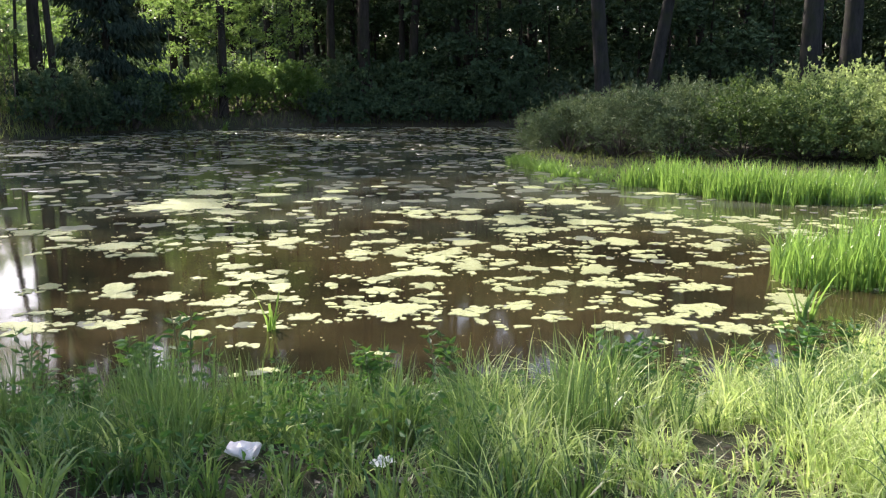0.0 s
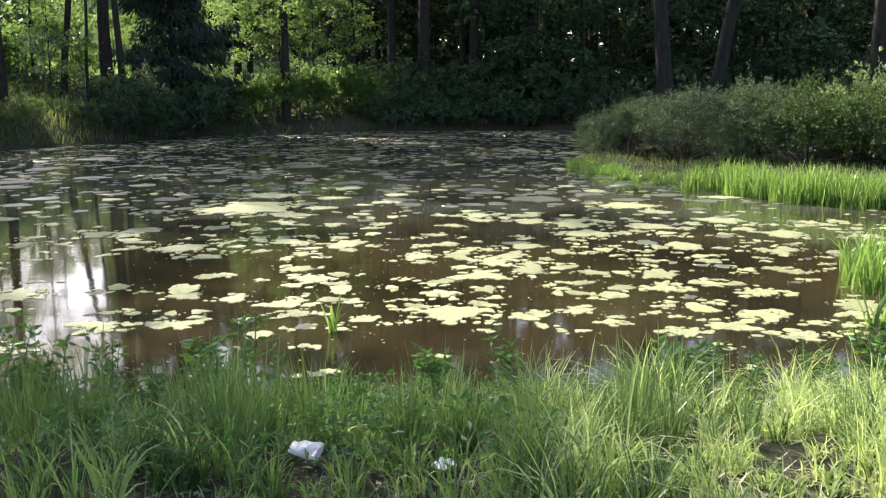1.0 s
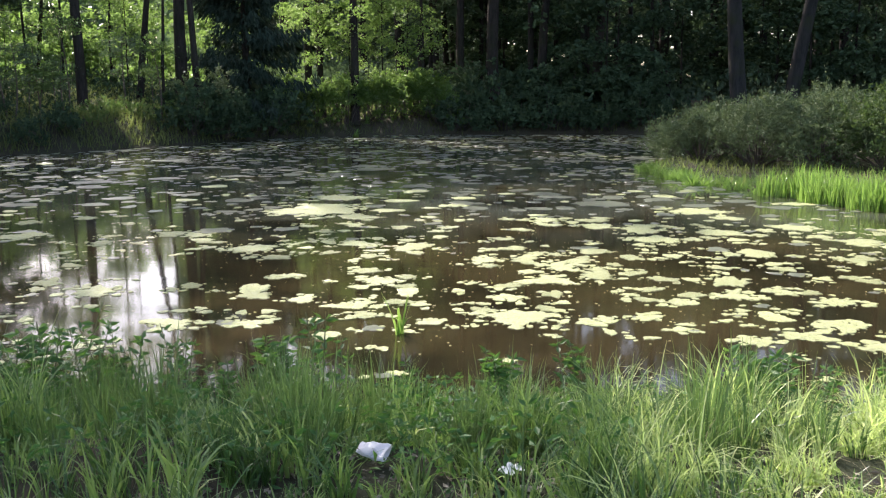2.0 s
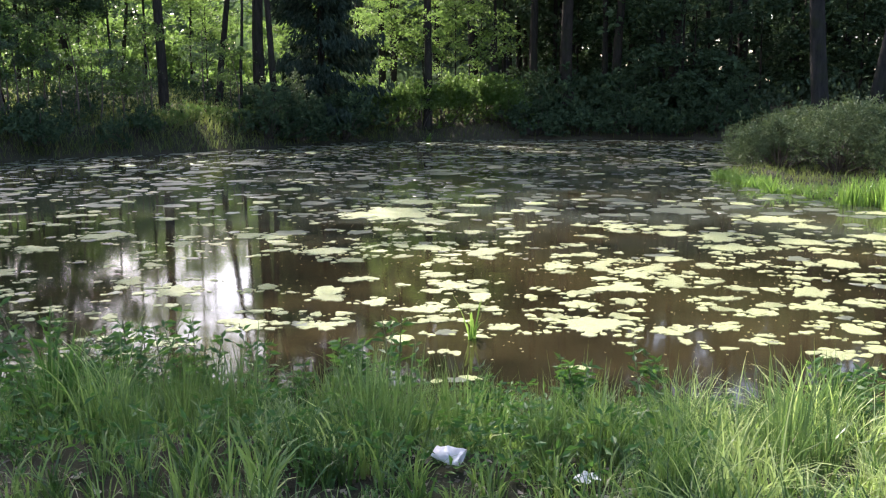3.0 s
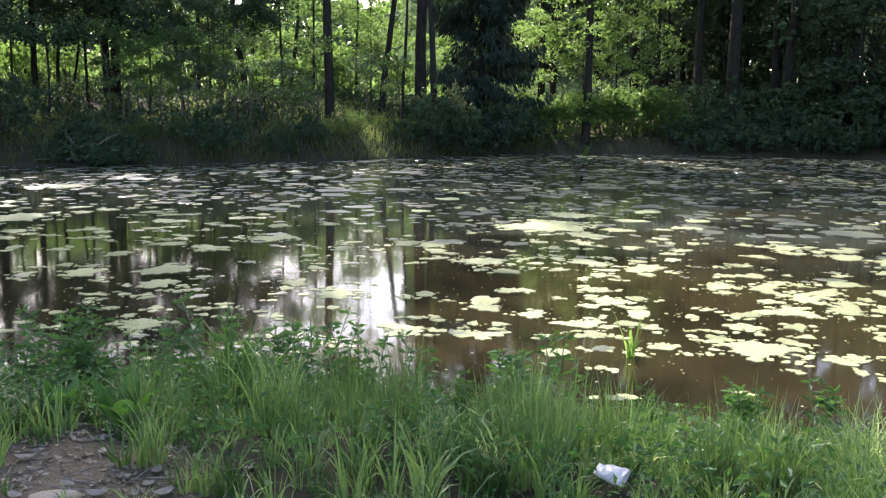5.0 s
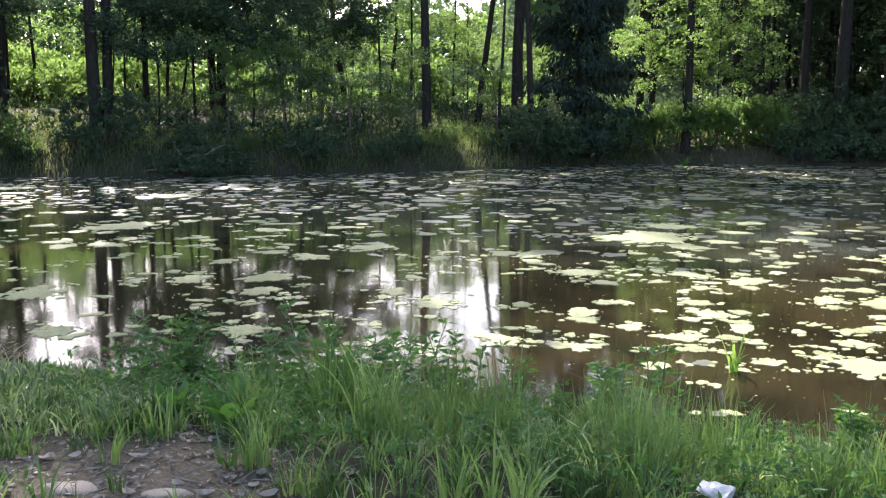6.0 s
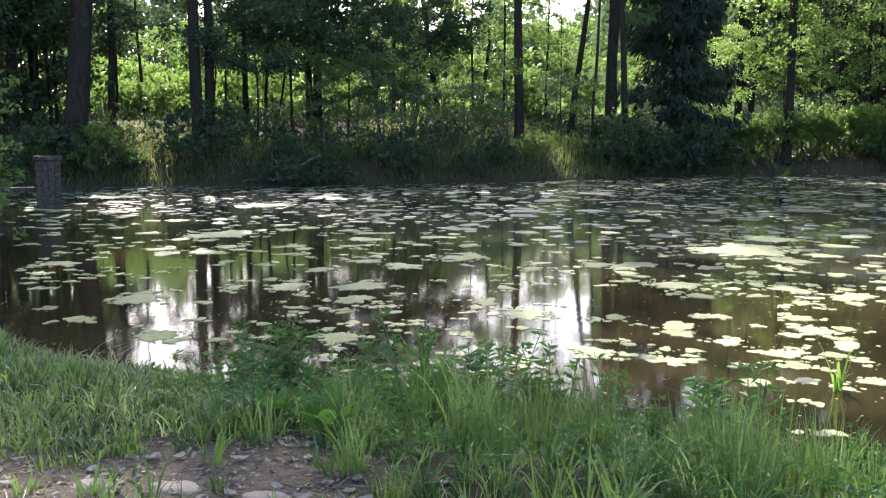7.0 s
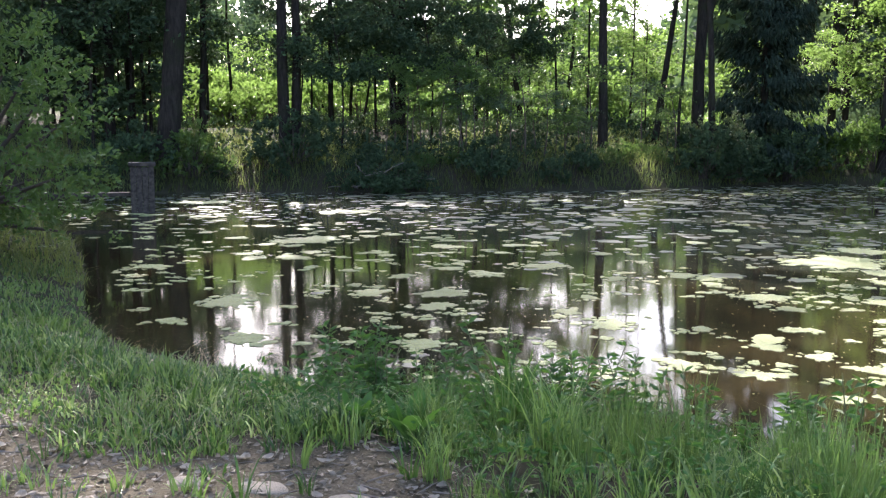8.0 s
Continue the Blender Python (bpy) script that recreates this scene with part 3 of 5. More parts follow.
# single trees that stand out: azimuth, distance, girth, height, clear stem, lean, fork, leaves
BANK_TREE = "tall dark-trunked tree on the bank across the pond"
for i, (az, d, girth, h, clear, lean, fork, leaves, leafage) in enumerate([
        (59.5, 41, 0.27, 28, 15, 0.0, 0, 4200, OAK_LEAF), (58.2, 39.5, 0.22, 25, 12, 0.01, 0, 3600, OAK_LEAF),
        (52.7, 45, 0.08, 14, 8, 0.02, 0, 1500, OAK_LEAF), (51.2, 47, 0.09, 15, 9, -0.02, 0, 1500, OAK_LEAF),
        (48.25, 37.5, 0.25, 26, 12, 0.012, 0, 4200, OAK_LEAF), (47.65, 37.8, 0.21, 25, 17, 0.02, 0, 4000, OAK_LEAF),
        (45.4, 43.5, 0.15, 24, 11, 0.01, 0, 3000, OAK_LEAF), (44.2, 46, 0.09, 13, 8, 0.03, 0, 1600, OAK_LEAF), (41.1, 42, 0.21, 24, 11, 0.0, 0, 4000, OAK_LEAF),
        (33.65, 49, 0.17, 19, 12, -0.13, 0, 2600, OAK_LEAF), (28.85, 41.5, 0.23, 24, 10, 0.0, 0, 4000, OAK_LEAF), (25.75, 46, 0.17, 19, 10, 0.12, 0, 2400, OAK_LEAF),
        (24.45, inland(24.45, 3.5), 0.09, 14, 9, 0.02, 0, 1500, OAK_LEAF), (23.4, 43, 0.29, 24, 10, 0.015, 5.2, 3600, OAK_LEAF), (22.4, 42, 0.17, 20, 10, -0.05, 0, 2600, OAK_LEAF),
        (15.9, 51, 0.22, 22, 15, 0.0, 0, 3000, OAK_LEAF), (15.3, 51, 0.17, 20, 14, 0.03, 0, 2600, OAK_LEAF), (13.2, 46.6, 0.23, 25, 14, 0.02, 0, 3800, OAK_LEAF),
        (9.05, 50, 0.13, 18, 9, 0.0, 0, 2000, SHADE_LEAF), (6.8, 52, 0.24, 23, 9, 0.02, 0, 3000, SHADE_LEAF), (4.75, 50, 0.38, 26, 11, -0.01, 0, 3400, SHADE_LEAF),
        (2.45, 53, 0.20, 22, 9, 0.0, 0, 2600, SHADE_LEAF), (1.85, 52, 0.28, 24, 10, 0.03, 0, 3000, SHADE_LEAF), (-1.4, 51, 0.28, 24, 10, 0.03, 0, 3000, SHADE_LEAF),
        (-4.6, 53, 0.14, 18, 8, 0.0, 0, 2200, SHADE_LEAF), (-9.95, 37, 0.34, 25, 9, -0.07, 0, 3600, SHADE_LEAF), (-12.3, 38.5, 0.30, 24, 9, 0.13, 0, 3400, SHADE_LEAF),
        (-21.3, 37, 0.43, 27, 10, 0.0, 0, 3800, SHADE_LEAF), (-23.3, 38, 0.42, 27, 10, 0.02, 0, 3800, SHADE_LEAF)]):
    bark = PINE_BARK if az < -9 else BARK
    ob = broadleaf(200 + i, h, clear, 2.2 + 0.11 * h, girth, leaves, 0.30, bark, leafage, BANK_TREE, lean=lean, fork=fork, bough=1.0)
    x, y = polar(az, d)
    ob.matrix_basis = standing(x, y, az)
    ob["group"] = "trees of the wood"
leaning = broadleaf(19, 28, 15.0, 5.4, 0.46, 4800, 0.32, BARK, OAK_LEAF, "thick dark leaning tree trunk on the bank", lean=0.035, bend=0.45, bough=1.1)
x, y = polar(55.2, 36.0)
leaning.matrix_basis = standing(x, y, 55)

# unseen high crowns added over the left bank to shade water and near grass
rows = [(i % 2, az, d, 67.5 * i, size, 1.0) for i, (az, d, size) in enumerate([(36.5, 46, 0.82), (29.8, 51, 0.7), (53.0, 41, 1.25), (56.2, 40, 0.8), (57.0, 44, 1.1), (61.5, 38, 1.05),
                                                                               (64.5, 34, 1.0), (67.0, 40, 0.8)])]
setdown(crowned, rows, "trees of the wood")
setdown(mid, [(0, 13.4, 47.8, 0, 0.95, 1.0), (1, 11.4, 48.2, 190, 1.0, 1.0), (1, 15.4, 48.4, 70, 0.62, 1.0), (1, 9.9, 50, 140, 0.8, 1.0),
              (0, 26.3, 49, 110, 0.8, 1.0), (1, 12.3, 48.0, 250, 0.5, 1.0), (1, 27.2, 52, 40, 1.55, 1.0), (1, 31.6, 54, 190, 1.5, 1.0), (1, 45.8, 54, 280, 1.5, 1.0)], "young trees on the bank")
x, y = polar(41.6, 41.5)
dark.matrix_basis = standing(x, y, 30, 0.95)
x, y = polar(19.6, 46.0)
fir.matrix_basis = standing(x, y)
x, y = polar(22.1, inland(22.1, 1.6))
glossy.matrix_basis = standing(x, y, 40, 0.8)

# the wood behind them
rows = []
while len(rows) < 60:
    az, d = rng.uniform(-36, 9), rng.uniform(54, 90)
    if from_shore(*polar(az, d))[0] > 3.5 and all(math.hypot(polar(az, d)[0] - polar(q[1], q[2])[0], polar(az, d)[1] - polar(q[1], q[2])[1]) > 2.6 for q in rows):
        rows.append((int(rng.integers(0, 3)), az, d, rng.uniform(0, 360), rng.uniform(0.75, 1.1), 1.0))
for i in range(12):
    rows.append((int(rng.integers(0, 3)), rng.uniform(57, 85), rng.uniform(42, 70), rng.uniform(0, 360), rng.uniform(0.7, 1.0), 1.0))
rows += [(i % 3, az, d, 80.0 * i, 1.1, 1.0) for i, (az, d) in enumerate([(5.0, 62), (7.6, 64), (10.2, 61), (12.6, 66), (15.2, 70), (17.4, 66)])]
setdown(deep, rows, "trees of the wood")
rows = [(int(rng.integers(0, 2)), az + rng.uniform(-0.8, 0.8), rng.uniform(50, 66) if az < 20 else rng.uniform(40, 55), rng.uniform(0, 360), rng.uniform(0.75, 1.2), 1.0)
        for az in list(np.linspace(-34, 7, 38)) + list(np.linspace(56.5, 70, 16))]
setdown(under, [q for q in rows if from_shore(*polar(q[1], q[2]))[0] > 2], "small trees under the wood")
# sunlit young growth beyond the bank
rows = [(i % 2, az + rng.uniform(-0.5, 0.5), rng.uniform(56, 78), rng.uniform(0, 360), rng.uniform(0.45, 0.8), 1.0) for i, az in enumerate(np.linspace(17, 58, 27))]
rows += [(0, 31.2, 62, 20, 1.5, 1.0), (1, 34.2, 64, 100, 1.8, 1.0), (0, 37.4, 66, 200, 1.45, 1.0)]
setdown(screen, rows, "trees behind the bank")
# layered crowns in front of it, their shade put into the dark leaf colour
rows = [(i % 3, az + rng.uniform(-0.4, 0.4), inland(az, 3.5 + 7.0 * rng.uniform()), rng.uniform(0, 360), rng.uniform(0.8, 0.95) if 39 < az < 46 or az > 53 else rng.uniform(0.58, 0.78), 1.0)
        for i, az in enumerate([33.9, 34.9, 36.0, 37.6, 39.4, 42.4, 43.4, 44.6, 46.6, 47.4, 54.4, 56.2, 57.0, 58.0, 59.2, 60.2, 61.2])]
setdown(canopy, rows, "slender trees on the bank")

# saplings on the left bank
azs = np.concatenate([np.linspace(29.5, 42, 26) + rng.uniform(-0.3, 0.3, 26), [26.5, 24.9, 24.6]])
rows = [(int(rng.integers(0, 3)), az, inland(az, rng.uniform(1.6, 3.6)), rng.uniform(0, 360), rng.uniform(0.55, 0.9), 1.0) for az in azs]
setdown(sapling, rows, "saplings")

# shrubs along the far bank and the left bank
rows = []
for az in [a for a in np.arange(-5, 23.0, 0.9) if not 7.8 < a < 16.9]:
    rows.append((0 if rng.uniform() < 0.5 else 1, az, inland(az, 0.3 + rng.uniform(0, 0.9)), rng.uniform(0, 360), rng.uniform(0.6, 0.95), 1.0))
for az in [a for a in np.arange(-5, 22, 1.4) if not 7.8 < a < 17.2]:
    rows.append((0, az, inland(az, 2.5 + rng.uniform(0, 1.2)), rng.uniform(0, 360), rng.uniform(0.8, 1.3) if az < 9 else rng.uniform(0.4, 0.7), 1.0))
for az in (8.0, 8.8, 9.5, 10.2, 11.0, 11.8, 12.4, 13.6, 14.2, 14.9, 15.6, 16.3, 16.9):
    rows.append((3, az, inland(az, 0.8 + rng.uniform(0, 1.0)), rng.uniform(0, 360), rng.uniform(0.6, 0.9), 1.0))
for az in np.arange(30.5, 62, 1.5):
    rows.append((int(rng.choice([0, 1, 2])), az + rng.uniform(-0.8, 0.8), inland(az, 0.3 + rng.uniform(0, 2.4)), rng.uniform(0, 360), rng.choice([0.3, 0.42, 0.55, 0.85]), 1.0))
for az in (40.8, 41.4, 42.2, 43.0):
    rows.append((1, az, inland(az, -0.1), az * 50, 0.6, 1.0))
for az, d, size in ((43.6, 52, 1.0), (46.4, 53, 1.0), (48.8, 55, 1.2), (49.3, 51, 0.9), (50.2, 47, 0.8), (50.8, 50, 1.1), (51.5, 46, 0.7), (51.9, 49, 1.1), (52.6, 47, 0.8), (53.3, 51, 1.2), (35.0, 54, 1.2), (29.5, 52, 1.0)):
    rows.append((3, az, d, az * 40, size, 1.0))
for az in (24.2, 25.6, 26.6, 27.6, 28.6):
    rows.append((2, az, inland(az, 1.0 + rng.uniform(0, 2.5)), az * 70, 0.36, 1.0))
for i in range(9):
    rows.append((int(rng.integers(0, 2)), rng.uniform(-30, 8), rng.uniform(52, 72), rng.uniform(0, 360), rng.uniform(0.8, 1.3), 1.0))
for i in range(12):
    rows.append((3 if i % 2 else 2, rng.uniform(22, 57), rng.uniform(50, 64), rng.uniform(0, 360), rng.uniform(0.7, 1.2), 1.0))
setdown(thicket, rows, "shrubs on the bank")

# the broad bush on the spit
for which, x, y, turn, size in [(2, 3.5, 27.0, 0, 0.9), (0, 4.7, 25.5, 40, 0.86), (2, 6.0, 24.5, 90, 1.05), (1, 7.3, 23.6, 200, 0.9), (1, 8.7, 23.2, 10, 0.95),
                                (3, 9.6, 23.2, 120, 0.72), (3, 9.4, 24.6, 100, 0.95), (3, 10.9, 22.6, 160, 0.62), (3, 10.2, 22.3, 15, 0.45), (3, 12.0, 22.7, 200, 0.6), (3, 11.6, 23.6, 240, 0.85), (3, 13.3, 23.4, 300, 0.8), (3, 10.6, 25.2, 60, 1.0), (3, 12.6, 24.0, 80, 0.9),
                                (0, 5.2, 27.6, 10, 0.95), (0, 6.9, 26.4, 220, 1.0), (1, 8.6, 25.8, 150, 1.05), (3, 12.4, 26.4, 75, 1.05),
                                (2, 4.4, 29.4, 0, 1.0), (2, 3.0, 28.6, 100, 0.7)]:
    ob = copy_thing(willow[which], standing(x, y - 0.9, turn, size, 0.0))
    ob["group"] = "bushes on the spit"

# leafy bush at the left, by the near bank
alder = shrub(71, 2.0, 2.0, 5.8, 19000, 0.10, OAK_LEAF, "tall leafy bush overhanging the water", "alder_bush", 0.6, 0.1, 0.1, 60, 0.1)
alder.matrix_basis = standing(-13.55, 5.4, 0, 1.0)
# tree out of view, added to throw shade from the left
shade = broadleaf(72, 15, 3.5, 4.5, 0.26, 9000, 0.22, BARK, OAK_LEAF, "broad shade tree added out of view on the near bank")
shade.matrix_basis = standing(-17.5, 5.0, 60, 0.95)
for kinds, d0 in ((crowned, 70), (deep, 80), (under, 64), (screen, 68), (canopy, 72), (mid, 60), (sapling, 38), (thicket, 52), (willow, 34)):
    for i, k in enumerate(kinds):
        x, y = polar(-27 - 2.2 * i - (d0 - 30) * 0.05, d0)
        k.matrix_basis = standing(x, y)


def far_woods():
    """The wood's depth: leaf masses far behind the trees, and undergrowth between them."""
    rng = np.random.default_rng(91)
    n = 83000
    az = np.concatenate([rng.uniform(-60, 23, 30000), rng.uniform(53, 110, 10000), rng.uniform(22, 55, 34000)])
    az = np.concatenate([rng.uniform(7, 24, 9000), az])
    edge = np.arange(n) >= 49000
    d = np.where(edge, rng.uniform(125, 165, n), rng.uniform(88, 120, n))
    top = np.where(edge, 20.0, 24.0) * (0.84 + 0.1 * np.sin(az * 0.9) + 0.08 * np.sin(az * 2.3 + 1))
    top = top * np.where(edge & (az > 38), 1.12, 1.0)
    z = rng.uniform(0, 1, n) ** 0.8 * top
    c = np.stack([-np.sin(np.radians(az)) * d, np.cos(np.radians(az)) * d, z + 1.5], 1)
    size = np.where(edge, rng.uniform(0.5, 1.35, n), rng.uniform(0.8, 1.9, n))
    low = z < 4.5
    # sun on the low part and shade above are set by leaf colour
    for side, leafage, label in ((edge & low, SUNLIT_LEAF, "sunlit shrubs beyond the meadow"), (edge & ~low & (az < 38) & (size < 0.9), OAK_LEAF, "green tree line beyond the meadow"),
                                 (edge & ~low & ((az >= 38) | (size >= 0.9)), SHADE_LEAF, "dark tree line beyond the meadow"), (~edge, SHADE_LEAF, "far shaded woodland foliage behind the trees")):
        m = int(side.sum())
        v, f = leaf_quads(rng, c[side], rng.normal(size=(m, 3)), size[side], size[side] * 0.8)
        stuff("far_woods", mesh_of("far_woods", v, f, leafage), label, "woods")
    n = 26000
    az, d = rng.uniform(-36, 19, n), rng.uniform(50, 88, n)
    x, y = -np.sin(np.radians(az)) * d, np.cos(np.radians(az)) * d
    tall_here = 0.5 + 1.2 * (0.5 + 0.5 * wave(x * 0.5, y * 0.5))
    c = np.stack([x, y, height(x, y) + rng.uniform(0, 1, n) * tall_here], 1)
    size = rng.uniform(0.25, 0.5, n)
    v, f = leaf_quads(rng, c, rng.normal(size=(n, 3)) + np.array([0, 0, 0.6]), size, size * 0.5)
    stuff("undergrowth", mesh_of("undergrowth", v, f, SHADE_LEAF), "dark leafy undergrowth on the floor of the wood", "undergrowth")
    # dark growth added to stand for shade on the crest, thinned where lit
    n = 30000
    az = rng.uniform(17, 60, n)
    out = np.interp(az, np.arange(16, 61), [inland(float(a), 0.0) for a in range(16, 61)])
    d = out + rng.uniform(1.5, 15, n)
    x, y = -np.sin(np.radians(az)) * d, np.cos(np.radians(az)) * d
    patch = 0.5 + 0.5 * wave(x * 0.6, y * 0.6)
    lit = ((az > 23.5) & (az < 29.5) & (d < out + 7)) | ((az > 48.6) & (az < 53.8))
    few = (rng.uniform(0, 1, n) < 0.25 + 0.75 * patch) & ~(lit & (rng.uniform(0, 1, n) < 0.8))
    x, y, patch = x[few], y[few], patch[few]
    c = np.stack([x, y, height(x, y) + rng.uniform(0, 1, len(x)) ** 1.5 * (0.25 + 0.75 * patch)], 1)
    size = rng.uniform(0.14, 0.34, len(x))
    v, f = leaf_quads(rng, c, rng.normal(size=(len(x), 3)) + np.array([0, 0, 0.6]), size, size * 0.45)
    stuff("undergrowth", mesh_of("undergrowth", v, f, SHADE_DARK_LEAF), "low undergrowth darkened for shade along the top of the bank", "undergrowth")


far_woods()


# ---- floating weed on the water ----
def weed_mat(rng, radius, squash, corners=16, thick=0.010, lobes=1):
    """A floating mat: a thin slab, its edge the outline of round patches grown together."""
    a = np.arange(corners) * 2 * math.pi / corners
    rr = radius * (0.85 if lobes > 1 else 1.0) * np.ones(corners)
    for n, size in ((1, 0.16), (2, 0.17), (3, 0.13)) + (((5, 0.11), (7, 0.08), (11, 0.06), (17, 0.04)) if lobes > 1 else ()):
        rr = rr * (1 + size * rng.uniform(0.4, 1.3) * np.sin(n * a + rng.uniform(0, 6.3)))
    rr = rr * (1 + rng.normal(0, 0.12 if corners < 12 else 0.09, corners))
    x, y = np.cos(a) * rr, np.sin(a) * rr * squash
    k = np.arange(corners)
    j = (k + 1) % corners
    rings = [np.stack([x * 1.03, y * 1.03, k * 0.0], 1), np.stack([x, y, k * 0.0 + thick], 1)]
    if lobes > 1:
        rings.append(np.stack([x * 0.6, y * 0.6, thick * rng.uniform(0.7, 1.6, corners)], 1))
    v = np.concatenate(rings + [[[0, 0, thick * 1.1]]])
    f = []
    for n in range(len(rings) - 1):
        f += np.stack([k + n * corners, j + n * corners, j + (n + 1) * corners, k + (n + 1) * corners], 1).tolist()
    last = (len(rings) - 1) * corners
    return v, f + [[int(p) + last, int(q) + last, last + corners] for p, q in zip(k, j)]


rng = np.random.default_rng(17)
MAT_LABEL = "ragged yellow-green mat of floating weed"
BIG_NEAR = [(-0.42, 8.02, 0.46), (-2.1, 8.3, 0.16), (-1.8, 7.9, 0.10), (0.2, 7.9, 0.14), (0.7, 8.2, 0.13), (-1.2, 7.8, 0.12), (-0.6, 8.8, 0.17), (-0.2, 9.7, 0.33),
            (-1.0, 10.9, 0.24), (-0.1, 10.5, 0.29), (1.2, 12.7, 0.47), (3.8, 12.5, 0.24), (1.6, 9.1, 0.26), (2.1, 9.3, 0.16), (1.0, 8.8, 0.19), (2.5, 8.9, 0.26),
            (1.9, 7.6, 0.17), (2.4, 7.3, 0.22), (1.5, 7.4, 0.19), (2.3, 8.0, 0.24), (3.1, 8.0, 0.16), (-2.0, 9.5, 0.30), (-3.1, 9.6, 0.19), (-2.8, 11.9, 0.34),
            (-2.1, 16.3, 0.25), (-0.4, 14.5, 0.36), (2.1, 15.9, 0.50), (-2.0, 7.2, 0.09)]
BIG_LEFT = [(-4.1, 11.4, 0.53), (-7.8, 12.1, 0.58), (-13.3, 12.4, 1.12), (-23.4, 17.5, 1.34), (-9.0, 6.9, 0.53), (-5.7, 6.6, 0.33), (-4.8, 8.6, 0.34),
            (-3.4, 7.4, 0.28), (-2.8, 7.5, 0.18), (-4.3, 15.4, 0.84), (-8.0, 10.8, 0.33), (-12.4, 8.1, 0.36), (-8.5, 5.8, 0.19), (-17.5, 18.0, 0.93), (-7.2, 5.7, 0.31),
            (-4.4, 15.8, 0.6), (-4.5, 17.4, 0.55), (3.9, 17.0, 0.32)]
cells = collections.defaultdict(list)
field, sunk = Soup(), Soup()
for x, y, rad in BIG_NEAR + BIG_LEFT:
    rad *= 0.68 if rad < 0.5 else 0.9 if y > 15 and x > -6 else 0.6
    for k in range(int(14 + rad * 60)):
        a, q = rng.uniform(0, 2 * math.pi), rad * rng.uniform(0.95, 1.7)
        v, f = weed_mat(rng, 0.012 + 0.06 * rng.uniform() ** 2, 1.0, 9, 0.004, 1)
        field.v.append(v + np.array([x + math.cos(a) * q, y + math.sin(a) * q * 0.75, 0.002]))
        field.f += [[int(i) + field.n for i in g] for g in f]
        field.n += len(v)
    v, f = weed_mat(rng, rad * 0.95, 1.05, 96, 0.004, int(22 + rad * 30))
    ob = new("weed_mat", mesh_of("weed_mat", v, f, MATS))
    ob.matrix_world = pose(x, y, 0.002, 0, 0, rng.uniform(-25, 25))
    tagged(ob, MAT_LABEL, "water plant", "floating weed mats")
    cells[int(x // 2), int(y // 2)].append((x, y, rad))
shapes = []
for i in range(14):
    v, f = weed_mat(rng, 1.05, 1.1, 52, 0.03, 18)
    shapes.append(mesh_of("weed_mat", v, f, MATS))
single = 0
tries = np.stack([rng.uniform(-28, 9, 25000), rng.uniform(5, 46, 25000)], 1)
tries = tries[from_shore(tries[:, 0], tries[:, 1]) < np.where(tries[:, 1] > 12, -0.15, -0.5)]
for x, y in tries.tolist():
    az = math.degrees(math.atan2(-x, y))
    clump = 0.5 + 0.5 * wave(np.array(x * 0.55), np.array(y * 0.8))
    want = (0.12 + 1.05 * clump ** 1.4) * (1.0 if y < 14 else 0.78)
    if y < 7.4 and x > -3.4:
        want *= 0.12
    if az > 14 and y < 14:
        want *= 0.4
    if rng.uniform() > want:
        continue
    rad = min(0.45, 0.035 + rng.exponential(0.064) * (1.0 if y < 13 else 1.2))
    if y < 8.2:
        rad = min(rad, 0.09)
    cell = (int(x // 2), int(y // 2))
    near = [q for i in (-1, 0, 1) for j in (-1, 0, 1) for q in cells[cell[0] + i, cell[1] + j]]
    if any(abs(x - q[0]) < (rad + q[2]) * 0.8 and abs(y - q[1]) < (rad + q[2]) * 0.6 for q in near):
        continue
    cells[cell].append((x, y, rad))
    for k in range(int(rng.integers(2, 9)) if y < 14 else 0):
        a, q = rng.uniform(0, 2 * math.pi), rad * rng.uniform(1.0, 2.1) + 0.02
        v, f = weed_mat(rng, 0.008 + 0.045 * rng.uniform() ** 2, 1.0, 7, 0.003)
        field.v.append(v + np.array([x + math.cos(a) * q, y + math.sin(a) * q * 0.7, 0.002]))
        field.f += [[int(i) + field.n for i in g] for g in f]
        field.n += len(v)
    if single < 240 and y < 15 and rad > 0.09:
        ob = new("weed_mat", shapes[single % 14])
        ob.matrix_world = pose(x, y, 0.002, 0, 0, rng.uniform(-40, 40)) @ Matrix.Diagonal((rad, rad, 0.15, 1))
        tagged(ob, MAT_LABEL, "water plant", "floating weed mats")
        single += 1
    else:
        v, f = weed_mat(rng, rad * 0.75, 1.0, 9, 0.006) if y > 16 else weed_mat(rng, rad * 0.85, 1.0, 20, 0.004, 5)
        v = v @ np.array(Matrix.Rotation(rng.uniform(0, 6.28), 3, "Z")) * np.array([rng.uniform(0.8, 1.3), rng.uniform(0.85, 1.3), 1.0])
        # with distance more mats take the half-sunk, shade-greyed colour
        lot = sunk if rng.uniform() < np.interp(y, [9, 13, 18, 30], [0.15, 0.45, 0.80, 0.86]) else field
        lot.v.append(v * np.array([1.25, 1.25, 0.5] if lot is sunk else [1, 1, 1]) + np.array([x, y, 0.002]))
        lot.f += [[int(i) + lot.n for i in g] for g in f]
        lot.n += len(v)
stuff("weed_field", sunk.mesh("weed_field", SUNK_SHADED), "half-sunk olive mats of weed, greyed as in shade, over the pond", "water plant")
stuff("weed_field", field.mesh("weed_field", MATS), "scattered pale mats of floating weed over the pond", "water plant")

